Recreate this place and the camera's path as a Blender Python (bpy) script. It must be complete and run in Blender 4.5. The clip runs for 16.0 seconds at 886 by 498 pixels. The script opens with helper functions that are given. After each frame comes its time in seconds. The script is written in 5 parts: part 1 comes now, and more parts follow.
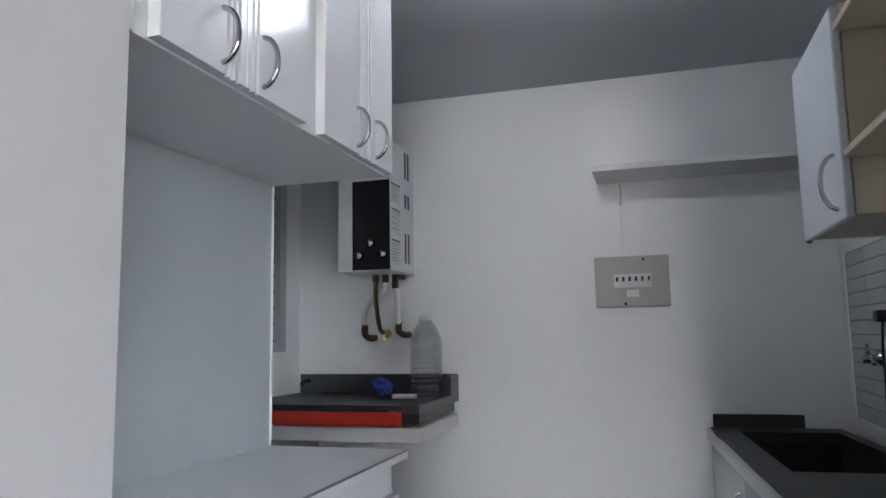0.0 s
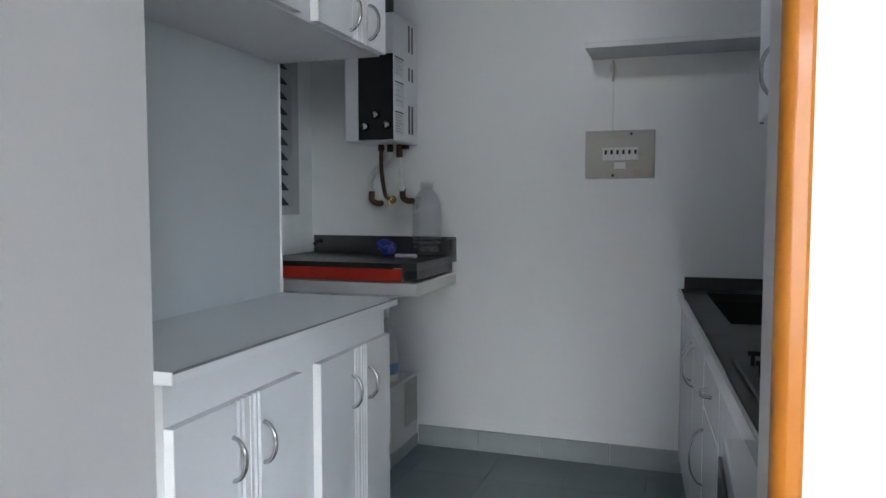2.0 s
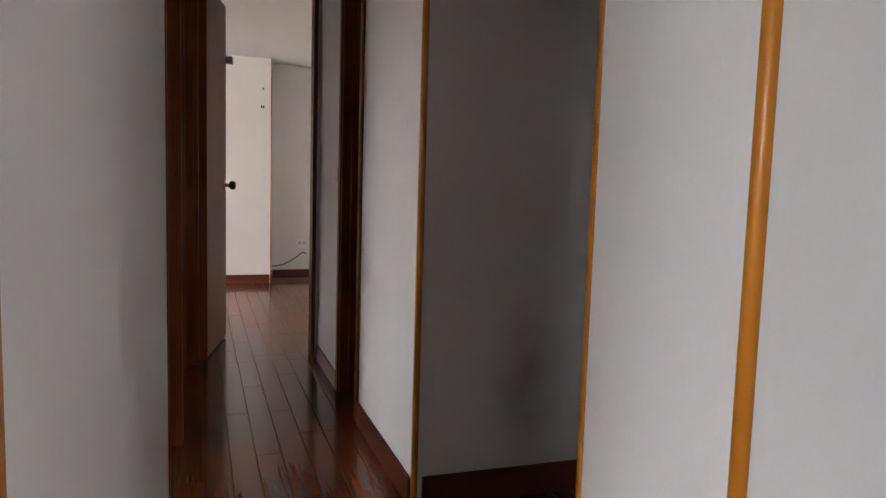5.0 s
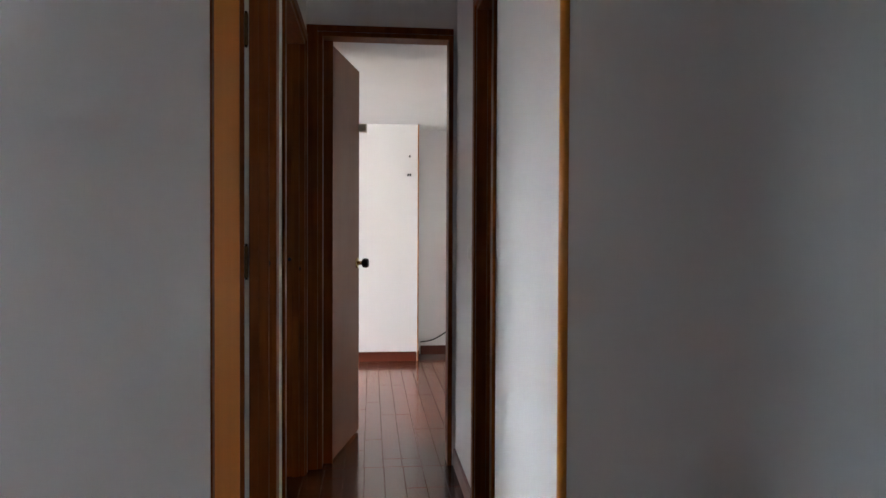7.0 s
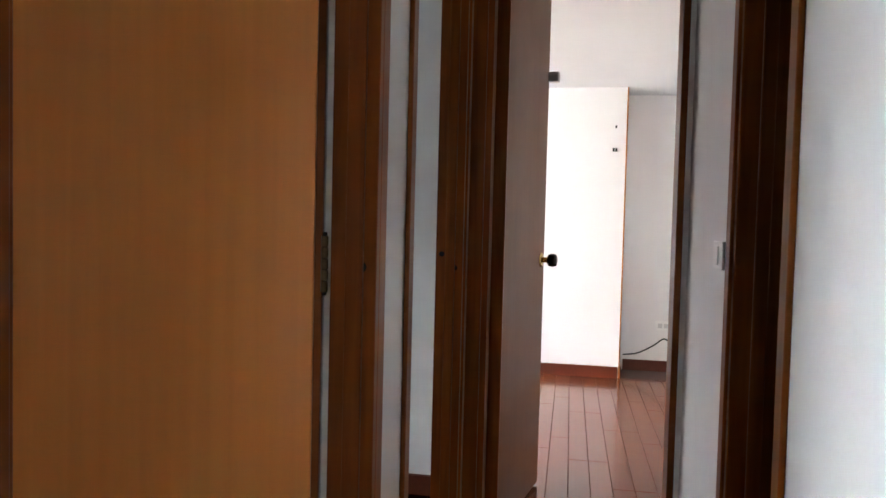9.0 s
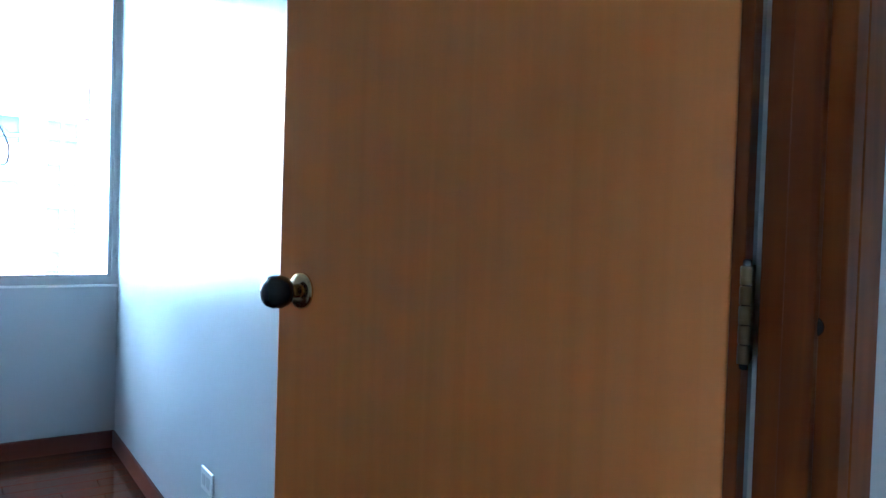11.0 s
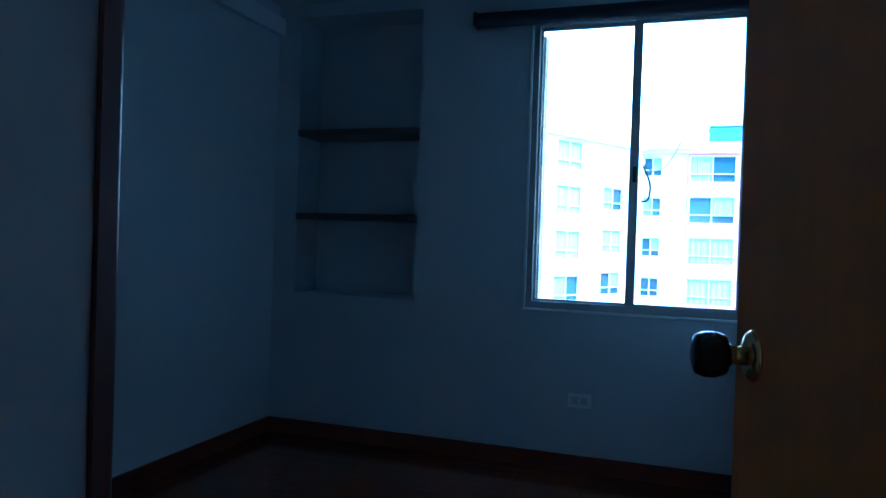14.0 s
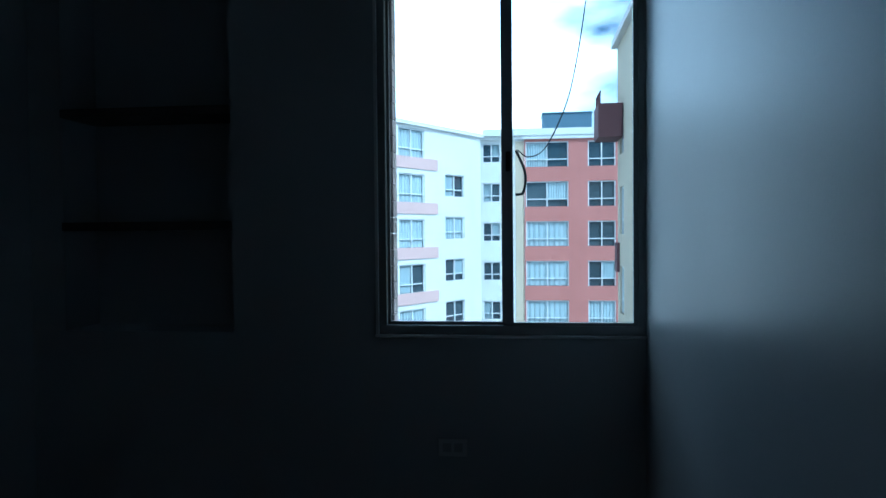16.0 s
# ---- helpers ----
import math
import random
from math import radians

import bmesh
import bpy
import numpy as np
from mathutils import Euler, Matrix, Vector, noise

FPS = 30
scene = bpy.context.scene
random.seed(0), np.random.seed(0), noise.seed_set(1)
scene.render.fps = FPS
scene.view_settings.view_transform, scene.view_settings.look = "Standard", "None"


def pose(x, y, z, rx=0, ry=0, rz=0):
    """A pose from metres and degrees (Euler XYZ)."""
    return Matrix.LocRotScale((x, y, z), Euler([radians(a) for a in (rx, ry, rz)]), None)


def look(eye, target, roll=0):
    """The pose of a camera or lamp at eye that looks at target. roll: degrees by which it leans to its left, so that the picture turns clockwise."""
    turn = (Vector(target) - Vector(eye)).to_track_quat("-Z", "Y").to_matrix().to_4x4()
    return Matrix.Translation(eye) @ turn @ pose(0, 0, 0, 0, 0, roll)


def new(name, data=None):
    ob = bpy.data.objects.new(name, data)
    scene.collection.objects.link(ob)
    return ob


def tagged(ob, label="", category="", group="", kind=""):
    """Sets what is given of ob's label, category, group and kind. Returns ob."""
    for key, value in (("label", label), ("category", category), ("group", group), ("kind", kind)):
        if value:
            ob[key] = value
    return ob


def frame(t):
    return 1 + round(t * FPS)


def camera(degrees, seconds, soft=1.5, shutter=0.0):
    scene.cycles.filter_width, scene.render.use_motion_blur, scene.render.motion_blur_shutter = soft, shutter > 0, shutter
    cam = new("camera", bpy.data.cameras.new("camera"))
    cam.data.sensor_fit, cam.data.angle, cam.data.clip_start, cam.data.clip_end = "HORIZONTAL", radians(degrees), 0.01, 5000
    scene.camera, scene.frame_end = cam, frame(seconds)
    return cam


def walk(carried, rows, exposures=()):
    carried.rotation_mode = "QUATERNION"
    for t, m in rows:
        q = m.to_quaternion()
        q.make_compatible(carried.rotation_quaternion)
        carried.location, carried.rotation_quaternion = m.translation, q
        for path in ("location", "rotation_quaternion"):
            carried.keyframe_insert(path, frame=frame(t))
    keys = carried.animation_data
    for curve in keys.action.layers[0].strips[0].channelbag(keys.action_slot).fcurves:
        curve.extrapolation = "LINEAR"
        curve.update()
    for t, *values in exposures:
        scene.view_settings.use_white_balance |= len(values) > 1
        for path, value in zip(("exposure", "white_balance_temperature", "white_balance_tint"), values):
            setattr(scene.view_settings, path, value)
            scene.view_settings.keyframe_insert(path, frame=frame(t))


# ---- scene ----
cam = camera(63.6, 16.0, soft=1.5)
PATH = [
    (0, (0.233, -0.017, 1.177), (-0.329, 1.887, 1.419), -1.0),
    (0.5, (0.277, -0.052, 1.208), (-0.326, 1.823, 1.556), -5.1),
    (1, (0.279, -0.162, 1.251), (-0.37, 1.699, 1.594), -4.0),
    (1.5, (0.322, -0.249, 1.228), (-0.231, 1.672, 1.272), -1.1),
    (2, (0.401, -0.218, 1.174), (-0.227, 1.676, 1.046), -0.0),
    (2.5, (0.455, -0.179, 1.113), (-0.371, 1.619, 0.823), 0.1),
    (3, (0.479, -0.176, 1.086), (-0.539, 1.5, 0.694), 0.6),
    (3.5, (0.483, -0.183, 1.075), (-0.727, 1.346, 0.63), 1.7),
    (4, (0.453, -0.217, 1.078), (-1.02, 1.078, 0.684), 1.8),
    (4.5, (0.418, -0.261, 1.081), (-1.303, 0.715, 0.791), 3.4),
    (5, (0.338, -0.263, 1.071), (-1.545, 0.382, 0.873), 1.7),
    (5.2, (0.306, -0.254, 1.068), (-1.602, 0.331, 0.932), 2.0),
    (7.3, (-0.393, -0.02, 1.15), (-2.384, 0.168, 1.109), 0.1),
    (7.5, (-0.493, -0.02, 1.144), (-2.483, 0.177, 1.1), 0.2),
    (8, (-0.775, 0.011, 1.155), (-2.774, 0.059, 1.154), 1.7),
    (8.2, (-0.926, -0.004, 1.147), (-2.925, 0.019, 1.1), 1.5),
    (10.3, (-1.567, 0.034, 1.137), (-3.227, -1.081, 1.123), 1.1),
    (10.5, (-1.620, -0.016, 1.13), (-3.222, -1.213, 1.102), 0.5),
    (11, (-1.864, 0.005, 1.135), (-2.99, -1.647, 1.086), 1.8),
    (11.5, (-1.962, 0.03, 1.123), (-2.721, -1.818, 1.041), 1.7),
    (11.7, (-1.975, 0.026, 1.117), (-2.621, -1.866, 1.055), 1.9),
    (12, (-2.023, -0.011, 1.1), (-2.534, -1.943, 1.024), 2.5),
    (12.5, (-2.1, -0.112, 1.126), (-2.234, -2.107, 1.053), 2.7),
    (13, (-2.148, -0.171, 1.13), (-1.929, -2.159, 1.086), 1.2),
    (13.2, (-2.166, -0.177, 1.12), (-1.832, -2.149, 1.089), 1.4),
    (13.5, (-2.227, -0.208, 1.144), (-1.767, -2.154, 1.112), 2.1),
    (14, (-2.27, -0.208, 1.151), (-1.619, -2.099, 1.129), 1.9),
    (14.5, (-2.183, -0.307, 1.14), (-1.713, -2.251, 1.144), 0.8),
    (15, (-2.054, -0.45, 1.15), (-1.876, -2.442, 1.155), -1.4),
    (15.5, (-2.046, -0.716, 1.188), (-1.888, -2.709, 1.156), -2.0),
    (16, (-2.065, -1.01, 1.234), (-1.837, -2.996, 1.187), -0.5),
]
EXPOSURES = [(0.0, 3.15, 6350, 15), (0.5, 3.3, 6250, 15), (1.0, 3.4, 6550, 16), (1.5, 3.0, 6350, 12), (2.0, 2.85, 6300, 10), (2.5, 2.8, 6300, 10), (3.0, 3.0, 6350, 9), (4.0, 2.9, 7050, 16), (5.2, 2.85, 6900, 16), (7.3, 3.5, 6200, 10),
             (8.2, 3.6, 6200, 10), (10.3, 4.8, 6250, 10), (11.0, 4.1, 4300, -2), (11.5, 3.65, 3850, -8), (12.0, 3.25, 3350, -11), (12.5, 2.85, 3350, -12), (13.0, 2.35, 3350, -11),
             (13.5, 1.75, 3450, -9), (14.0, 1.3, 3450, -8), (14.5, 0.95, 3550, -8), (15.0, 0.1, 4250, -6), (16.0, -0.85, 4400, -8)]
walk(cam, [(t, look(eye, target, roll)) for t, eye, target, roll in PATH], EXPOSURES)

# ---- world and sun ----
world = bpy.data.worlds.new("sky_world")
scene.world = world
world.use_nodes = True
wn, wl = world.node_tree.nodes, world.node_tree.links
wn.clear()
w_out, w_bg = wn.new("ShaderNodeOutputWorld"), wn.new("ShaderNodeBackground")
w_sky = wn.new("ShaderNodeTexSky")
w_sky.sky_type, w_sky.sun_disc = "NISHITA", False
w_sky.sun_elevation, w_sky.sun_rotation = radians(48), radians(-45)
w_sky.altitude = 2600
w_map, w_co = wn.new("ShaderNodeMapping"), wn.new("ShaderNodeTexCoord")
w_map.inputs["Scale"].default_value = (1, 1, 2.2)
w_cloud = wn.new("ShaderNodeTexNoise")
w_cloud.inputs["Scale"].default_value, w_cloud.inputs["Detail"].default_value = 2.4, 7
w_ramp = wn.new("ShaderNodeValToRGB")
w_ramp.color_ramp.elements[0].position, w_ramp.color_ramp.elements[1].position = 0.45, 0.60
w_ramp.color_ramp.elements[0].color = (0.01, 0.01, 0.01, 1)
w_mix = wn.new("ShaderNodeMixRGB")
w_mix.inputs["Color2"].default_value = (42, 43, 44.3, 1)
w_bg.inputs["Strength"].default_value = 0.15
w_tint = wn.new("ShaderNodeMixRGB")
w_tint.blend_type, w_tint.inputs["Fac"].default_value, w_tint.inputs["Color2"].default_value = "MULTIPLY", 1.0, (0.58, 0.90, 1.0, 1)
wl.new(w_co.outputs["Generated"], w_map.inputs["Vector"])
wl.new(w_map.outputs["Vector"], w_cloud.inputs["Vector"])
wl.new(w_cloud.outputs["Fac"], w_ramp.inputs["Fac"])
wl.new(w_ramp.outputs["Color"], w_mix.inputs["Fac"])
wl.new(w_sky.outputs["Color"], w_tint.inputs["Color1"])
wl.new(w_tint.outputs["Color"], w_mix.inputs["Color1"])
wl.new(w_mix.outputs["Color"], w_bg.inputs["Color"])
wl.new(w_bg.outputs["Background"], w_out.inputs["Surface"])

sun = new("sun", bpy.data.lights.new("sun", "SUN"))
sun.data.energy, sun.data.angle, sun.data.color = 5.0, radians(0.5), (1.0, 0.95, 0.88)
sun.matrix_world = look((-6, 6, 9), (0, 0, 0))


def window_lamp(name, eye, target, w, h, power, colour):
    ob = new(name, bpy.data.lights.new(name, "AREA"))
    ob.data.shape, ob.data.size, ob.data.size_y, ob.data.energy, ob.data.color = "RECTANGLE", w, h, power, colour
    ob.matrix_world = look(eye, target)
    return ob


# Lamps in window holes out of view; the side bedroom one is an added fill.
window_lamp("side_bedroom_fill", (-3.45, -3.99, 1.4), (-3.6, 0, 1.2), 0.4, 0.8, 0.1, (0.92, 0.96, 1.0))
window_lamp("far_room_daylight", (-5.60, -3.98, 1.25), (-5.6, 0, 1.2), 2.1, 1.6, 4.0, (0.90, 0.95, 1.0))


# ---- materials ----
def material(name, colour, rough=0.5, metal=0.0, dirt=0.0, dirt_scale=3.0, grain=0.0, grain_scale=(40, 40, 40), bump=0.0, bump_scale=200.0,
             dark=None, spec=0.5, transmission=0.0, coat=0.0, rand=0.0):
    """A painted or plain surface: base colour, broad stains, fine grain and a fine relief."""
    m = bpy.data.materials.new(name)
    m.use_nodes = True
    n, l = m.node_tree.nodes, m.node_tree.links
    b = n["Principled BSDF"]
    b.inputs["Roughness"].default_value, b.inputs["Metallic"].default_value = rough, metal
    b.inputs["Specular IOR Level"].default_value, b.inputs["Transmission Weight"].default_value = spec, transmission
    b.inputs["Coat Weight"].default_value, b.inputs["Coat Roughness"].default_value = coat, 0.08
    co = n.new("ShaderNodeTexCoord")
    dark = dark or tuple(c * 0.6 for c in colour)
    rgb = n.new("ShaderNodeRGB")
    rgb.outputs[0].default_value = (*colour, 1)
    last = rgb.outputs[0]
    if dirt:
        t = n.new("ShaderNodeTexNoise")
        t.inputs["Scale"].default_value, t.inputs["Detail"].default_value, t.inputs["Roughness"].default_value = dirt_scale, 6, 0.6
        l.new(co.outputs["Object"], t.inputs["Vector"])
        r = n.new("ShaderNodeMapRange")
        r.inputs["From Min"].default_value, r.inputs["From Max"].default_value, r.inputs["To Max"].default_value = 0.42, 0.78, dirt
        l.new(t.outputs["Fac"], r.inputs["Value"])
        x = n.new("ShaderNodeMixRGB")
        x.inputs["Color2"].default_value = (*dark, 1)
        l.new(r.outputs[0], x.inputs["Fac"]), l.new(last, x.inputs["Color1"])
        last = x.outputs["Color"]
        r2 = n.new("ShaderNodeMapRange")
        r2.inputs["To Min"].default_value, r2.inputs["To Max"].default_value = rough * 0.85, min(1, rough * 1.2)
        l.new(t.outputs["Fac"], r2.inputs["Value"]), l.new(r2.outputs[0], b.inputs["Roughness"])
    if grain:
        mp = n.new("ShaderNodeMapping")
        mp.inputs["Scale"].default_value = grain_scale
        l.new(co.outputs["Object"], mp.inputs["Vector"])
        if rand:
            oi = n.new("ShaderNodeObjectInfo")
            sc = n.new("ShaderNodeVectorMath")
            sc.operation = "SCALE"
            sc.inputs[0].default_value = (37, 53, 11)
            l.new(oi.outputs["Random"], sc.inputs["Scale"]), l.new(sc.outputs[0], mp.inputs["Location"])
        t = n.new("ShaderNodeTexNoise")
        t.inputs["Scale"].default_value, t.inputs["Detail"].default_value, t.inputs["Distortion"].default_value = 1.0, 5, 0.5
        l.new(mp.outputs["Vector"], t.inputs["Vector"])
        r = n.new("ShaderNodeMapRange")
        r.inputs["From Min"].default_value, r.inputs["From Max"].default_value, r.inputs["To Max"].default_value = 0.35, 0.7, grain
        l.new(t.outputs["Fac"], r.inputs["Value"])
        x = n.new("ShaderNodeMixRGB")
        x.inputs["Color2"].default_value = (*dark, 1)
        l.new(r.outputs[0], x.inputs["Fac"]), l.new(last, x.inputs["Color1"])
        last = x.outputs["Color"]
    if rand:
        oi = n.new("ShaderNodeObjectInfo")
        hs = n.new("ShaderNodeHueSaturation")
        r = n.new("ShaderNodeMapRange")
        r.inputs["To Min"].default_value, r.inputs["To Max"].default_value = 1 - rand, 1 + rand
        l.new(oi.outputs["Random"], r.inputs["Value"]), l.new(r.outputs[0], hs.inputs["Value"]), l.new(last, hs.inputs["Color"])
        last = hs.outputs["Color"]
    l.new(last, b.inputs["Base Color"])
    if bump:
        t = n.new("ShaderNodeTexNoise")
        t.inputs["Scale"].default_value, t.inputs["Detail"].default_value = bump_scale, 3
        l.new(co.outputs["Object"], t.inputs["Vector"])
        bp = n.new("ShaderNodeBump")
        bp.inputs["Strength"].default_value, bp.inputs["Distance"].default_value = bump, 0.002
        l.new(t.outputs["Fac"], bp.inputs["Height"]), l.new(bp.outputs["Normal"], b.inputs["Normal"])
    return m


def glass_material(name, tint, gloss=0.04, ior=1.45):
    m = bpy.data.materials.new(name)
    m.use_nodes = True
    n, l = m.node_tree.nodes, m.node_tree.links
    n.remove(n["Principled BSDF"])
    tr, gl, mx, fr = n.new("ShaderNodeBsdfTransparent"), n.new("ShaderNodeBsdfGlossy"), n.new("ShaderNodeMixShader"), n.new("ShaderNodeFresnel")
    tr.inputs["Color"].default_value = (*tint, 1)
    gl.inputs["Roughness"].default_value = gloss
    fr.inputs["IOR"].default_value = ior
    l.new(fr.outputs[0], mx.inputs["Fac"]), l.new(tr.outputs[0], mx.inputs[1]), l.new(gl.outputs[0], mx.inputs[2])
    l.new(mx.outputs[0], n["Material Output"].inputs["Surface"])
    return m


def thin_plastic(name, tint):
    """A thin clear skin: see-through, glossier towards its rim."""
    m = bpy.data.materials.new(name)
    m.use_nodes = True
    n, l = m.node_tree.nodes, m.node_tree.links
    n.remove(n["Principled BSDF"])
    tr, gl, mx, lw, mr = n.new("ShaderNodeBsdfTransparent"), n.new("ShaderNodeBsdfGlossy"), n.new("ShaderNodeMixShader"), n.new("ShaderNodeLayerWeight"), n.new("ShaderNodeMapRange")
    tr.inputs["Color"].default_value = (*tint, 1)
    gl.inputs["Roughness"].default_value = 0.05
    lw.inputs["Blend"].default_value = 0.3
    mr.inputs["To Min"].default_value, mr.inputs["To Max"].default_value = 0.12, 0.5
    l.new(lw.outputs["Facing"], mr.inputs["Value"]), l.new(mr.outputs[0], mx.inputs["Fac"])
    l.new(tr.outputs[0], mx.inputs[1]), l.new(gl.outputs[0], mx.inputs[2]), l.new(mx.outputs[0], n["Material Output"].inputs["Surface"])
    return m


def glow_material(name, colour, strength):
    m = bpy.data.materials.new(name)
    m.use_nodes = True
    b = m.node_tree.nodes["Principled BSDF"]
    b.inputs["Base Color"].default_value = (0.9, 0.9, 0.9, 1)
    b.inputs["Emission Color"].default_value, b.inputs["Emission Strength"].default_value = (*colour, 1), strength
    return m


WALL = material("wall_paint", (0.74, 0.73, 0.725), 0.5, dirt=0.10, dirt_scale=1.6, bump=0.12, bump_scale=160, dark=(0.62, 0.60, 0.57))
# White paint coloured darker in the bedroom, to dim its bounce light.
BEDROOM_WALL = material("dimmed_bedroom_wall_paint", (0.53, 0.55, 0.56), 0.34, dirt=0.12, dirt_scale=1.5, bump=0.14, bump_scale=140, dark=(0.43, 0.44, 0.44))
BEDROOM_CEILING = material("dimmed_bedroom_ceiling_paint", (0.50, 0.51, 0.52), 0.75, dirt=0.12, dirt_scale=2.0, bump=0.2, bump_scale=120)
KITCHEN_WALL = material("kitchen_wall_paint", (0.84, 0.85, 0.85), 0.36, dirt=0.12, dirt_scale=1.2, bump=0.10, bump_scale=90, dark=(0.64, 0.64, 0.62))
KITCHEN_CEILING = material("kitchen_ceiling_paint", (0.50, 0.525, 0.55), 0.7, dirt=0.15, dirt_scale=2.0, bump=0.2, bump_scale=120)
CEILING = material("ceiling_paint", (0.66, 0.67, 0.68), 0.75, dirt=0.12, dirt_scale=2.0, bump=0.2, bump_scale=120)
LAMINATE = material("white_laminate", (0.76, 0.765, 0.78), 0.22, dirt=0.05, dirt_scale=4, bump=0.02, bump_scale=300, coat=0.25)
# Grey-white board, coloured darker still for the shade below the wall cabinet.
PANEL_BOARD = material("shaded_grey_white_board", (0.45, 0.475, 0.495), 0.3, dirt=0.1, dirt_scale=2.5, bump=0.03, bump_scale=200)
COUNTER_WHITE = material("white_counter_laminate", (0.76, 0.79, 0.81), 0.16, dirt=0.08, dirt_scale=5, coat=0.4)
# White edge band, whitened further for the direct light on cabinet edges.
EDGE_WHITE = material("white_edge_band", (0.90, 0.89, 0.87), 0.28, dirt=0.06)
SEAM = material("counter_seam", (0.16, 0.17, 0.18), 0.5, dirt=0.3, dirt_scale=20)
BEIGE = material("cream_melamine", (0.62, 0.55, 0.42), 0.4, dirt=0.12, dirt_scale=4)
CABINET_BLUE = material("pale_cabinet_front", (0.72, 0.77, 0.82), 0.3, dirt=0.06)
CHROME = material("chrome", (0.50, 0.50, 0.51), 0.10, metal=1.0, dirt=0.1, dirt_scale=30)
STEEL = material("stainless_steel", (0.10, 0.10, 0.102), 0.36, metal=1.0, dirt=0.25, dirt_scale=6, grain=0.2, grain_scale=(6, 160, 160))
# Worktop steel coloured darker for the shade inside the sink bowl.
BOWL_STEEL = material("shaded_bowl_steel", (0.03, 0.03, 0.031), 0.5, metal=0.3, dirt=0.3, dirt_scale=8)
BLACK_GLASS = material("black_glass", (0.012, 0.012, 0.014), 0.12, dirt=0.05)
BLACK_PLASTIC = material("black_plastic", (0.02, 0.02, 0.021), 0.4, dirt=0.1)
RED_BAND = material("red_edging", (0.45, 0.028, 0.012), 0.4, dirt=0.15, dirt_scale=9)
HEATER_WHITE = material("white_enamel", (0.74, 0.76, 0.78), 0.3, dirt=0.06)
PRINT_GREY = material("label_print", (0.30, 0.31, 0.33), 0.5, dirt=0.3, dirt_scale=200, dark=(0.55, 0.56, 0.58))
LABEL_GREY = material("printed_label", (0.66, 0.68, 0.70), 0.5, dirt=0.2, dirt_scale=30)
INK = material("label_ink", (0.06, 0.06, 0.07), 0.5)
HOSE_WHITE = material("braided_hose", (0.80, 0.80, 0.78), 0.45, dirt=0.25, dirt_scale=40, bump=0.3, bump_scale=400)
RUST = material("rusty_fitting", (0.11, 0.06, 0.035), 0.6, metal=0.4, dirt=0.5, dirt_scale=30, dark=(0.03, 0.02, 0.015))
BRASS = material("brass", (0.72, 0.52, 0.22), 0.2, metal=1.0, dirt=0.15, dirt_scale=20)
HINGE_BRASS = material("aged_brass", (0.13, 0.085, 0.04), 0.38, metal=0.9, dirt=0.5, dirt_scale=40, dark=(0.05, 0.035, 0.02))
KNOB_DARK = material("dark_knob", (0.025, 0.02, 0.018), 0.22, dirt=0.1, dirt_scale=20)
PANEL_GREY = material("breaker_panel_paint", (0.50, 0.49, 0.45), 0.5, dirt=0.35, dirt_scale=9, dark=(0.36, 0.33, 0.27))
SWITCH_WHITE = material("white_plastic", (0.78, 0.78, 0.76), 0.35, dirt=0.08)
TILE = material("grey_floor_tile", (0.135, 0.172, 0.19), 0.34, dirt=0.3, dirt_scale=4, bump=0.08, bump_scale=60, dark=(0.10, 0.12, 0.135), rand=0.03)
GROUT = material("tile_grout", (0.14, 0.178, 0.196), 0.8, dirt=0.3)
SKIRT_TILE = material("grey_skirting_tile", (0.36, 0.39, 0.40), 0.4, dirt=0.2, dirt_scale=5)
WALL_TILE = material("glazed_wall_tile", (0.50, 0.53, 0.54), 0.15, dirt=0.15, dirt_scale=7, rand=0.06)
TRIM = material("varnished_pine_trim", (0.47, 0.165, 0.016), 0.36, grain=0.3, grain_scale=(30, 30, 2.0), dark=(0.34, 0.105, 0.012), dirt=0.15, dirt_scale=8, coat=0.12, spec=0.35)
FRAME_WOOD = material("stained_door_frame", (0.22, 0.055, 0.006), 0.42, grain=0.6, grain_scale=(40, 40, 2.5), dark=(0.085, 0.018, 0.002), dirt=0.2, spec=0.12)
DOOR_WOOD = material("door_veneer", (0.76, 0.285, 0.058), 0.40, grain=0.35, grain_scale=(45, 45, 1.1), dark=(0.62, 0.215, 0.04), dirt=0.18, dirt_scale=1.6, bump=0.05, bump_scale=220, spec=0.35)
# Far door veneer: the weak light on the leaf is put into its colour.
FAR_DOOR_WOOD = material("shaded_door_veneer", (0.14, 0.05, 0.018), 0.5, grain=0.4, grain_scale=(60, 60, 1.6), dark=(0.09, 0.032, 0.01), dirt=0.12, spec=0.25)
PLANK = material("laminate_plank", (0.145, 0.032, 0.009), 0.16, grain=0.6, grain_scale=(3, 60, 60), dark=(0.07, 0.014, 0.004), dirt=0.15, dirt_scale=3, coat=0.2, spec=0.4, rand=0.13)
PLANK_GAP = material("floor_gap", (0.06, 0.02, 0.01), 0.7, dirt=0.2)
SKIRTING = material("wood_skirting", (0.11, 0.022, 0.009), 0.35, grain=0.5, grain_scale=(4, 60, 60), dark=(0.07, 0.016, 0.007), dirt=0.1)
ALU = material("window_aluminium", (0.42, 0.43, 0.44), 0.4, metal=0.4, dirt=0.2, dirt_scale=12)
REVEAL_BRICK = material("pale_reveal_brick", (0.64, 0.54, 0.50), 0.85, dirt=0.3, dirt_scale=20, rand=0.15)
BLIND = material("dark_blind_fabric", (0.05, 0.052, 0.06), 0.85, dirt=0.2, bump=0.3, bump_scale=500)
GLASS = glass_material("window_glass", (0.95, 0.97, 0.97))
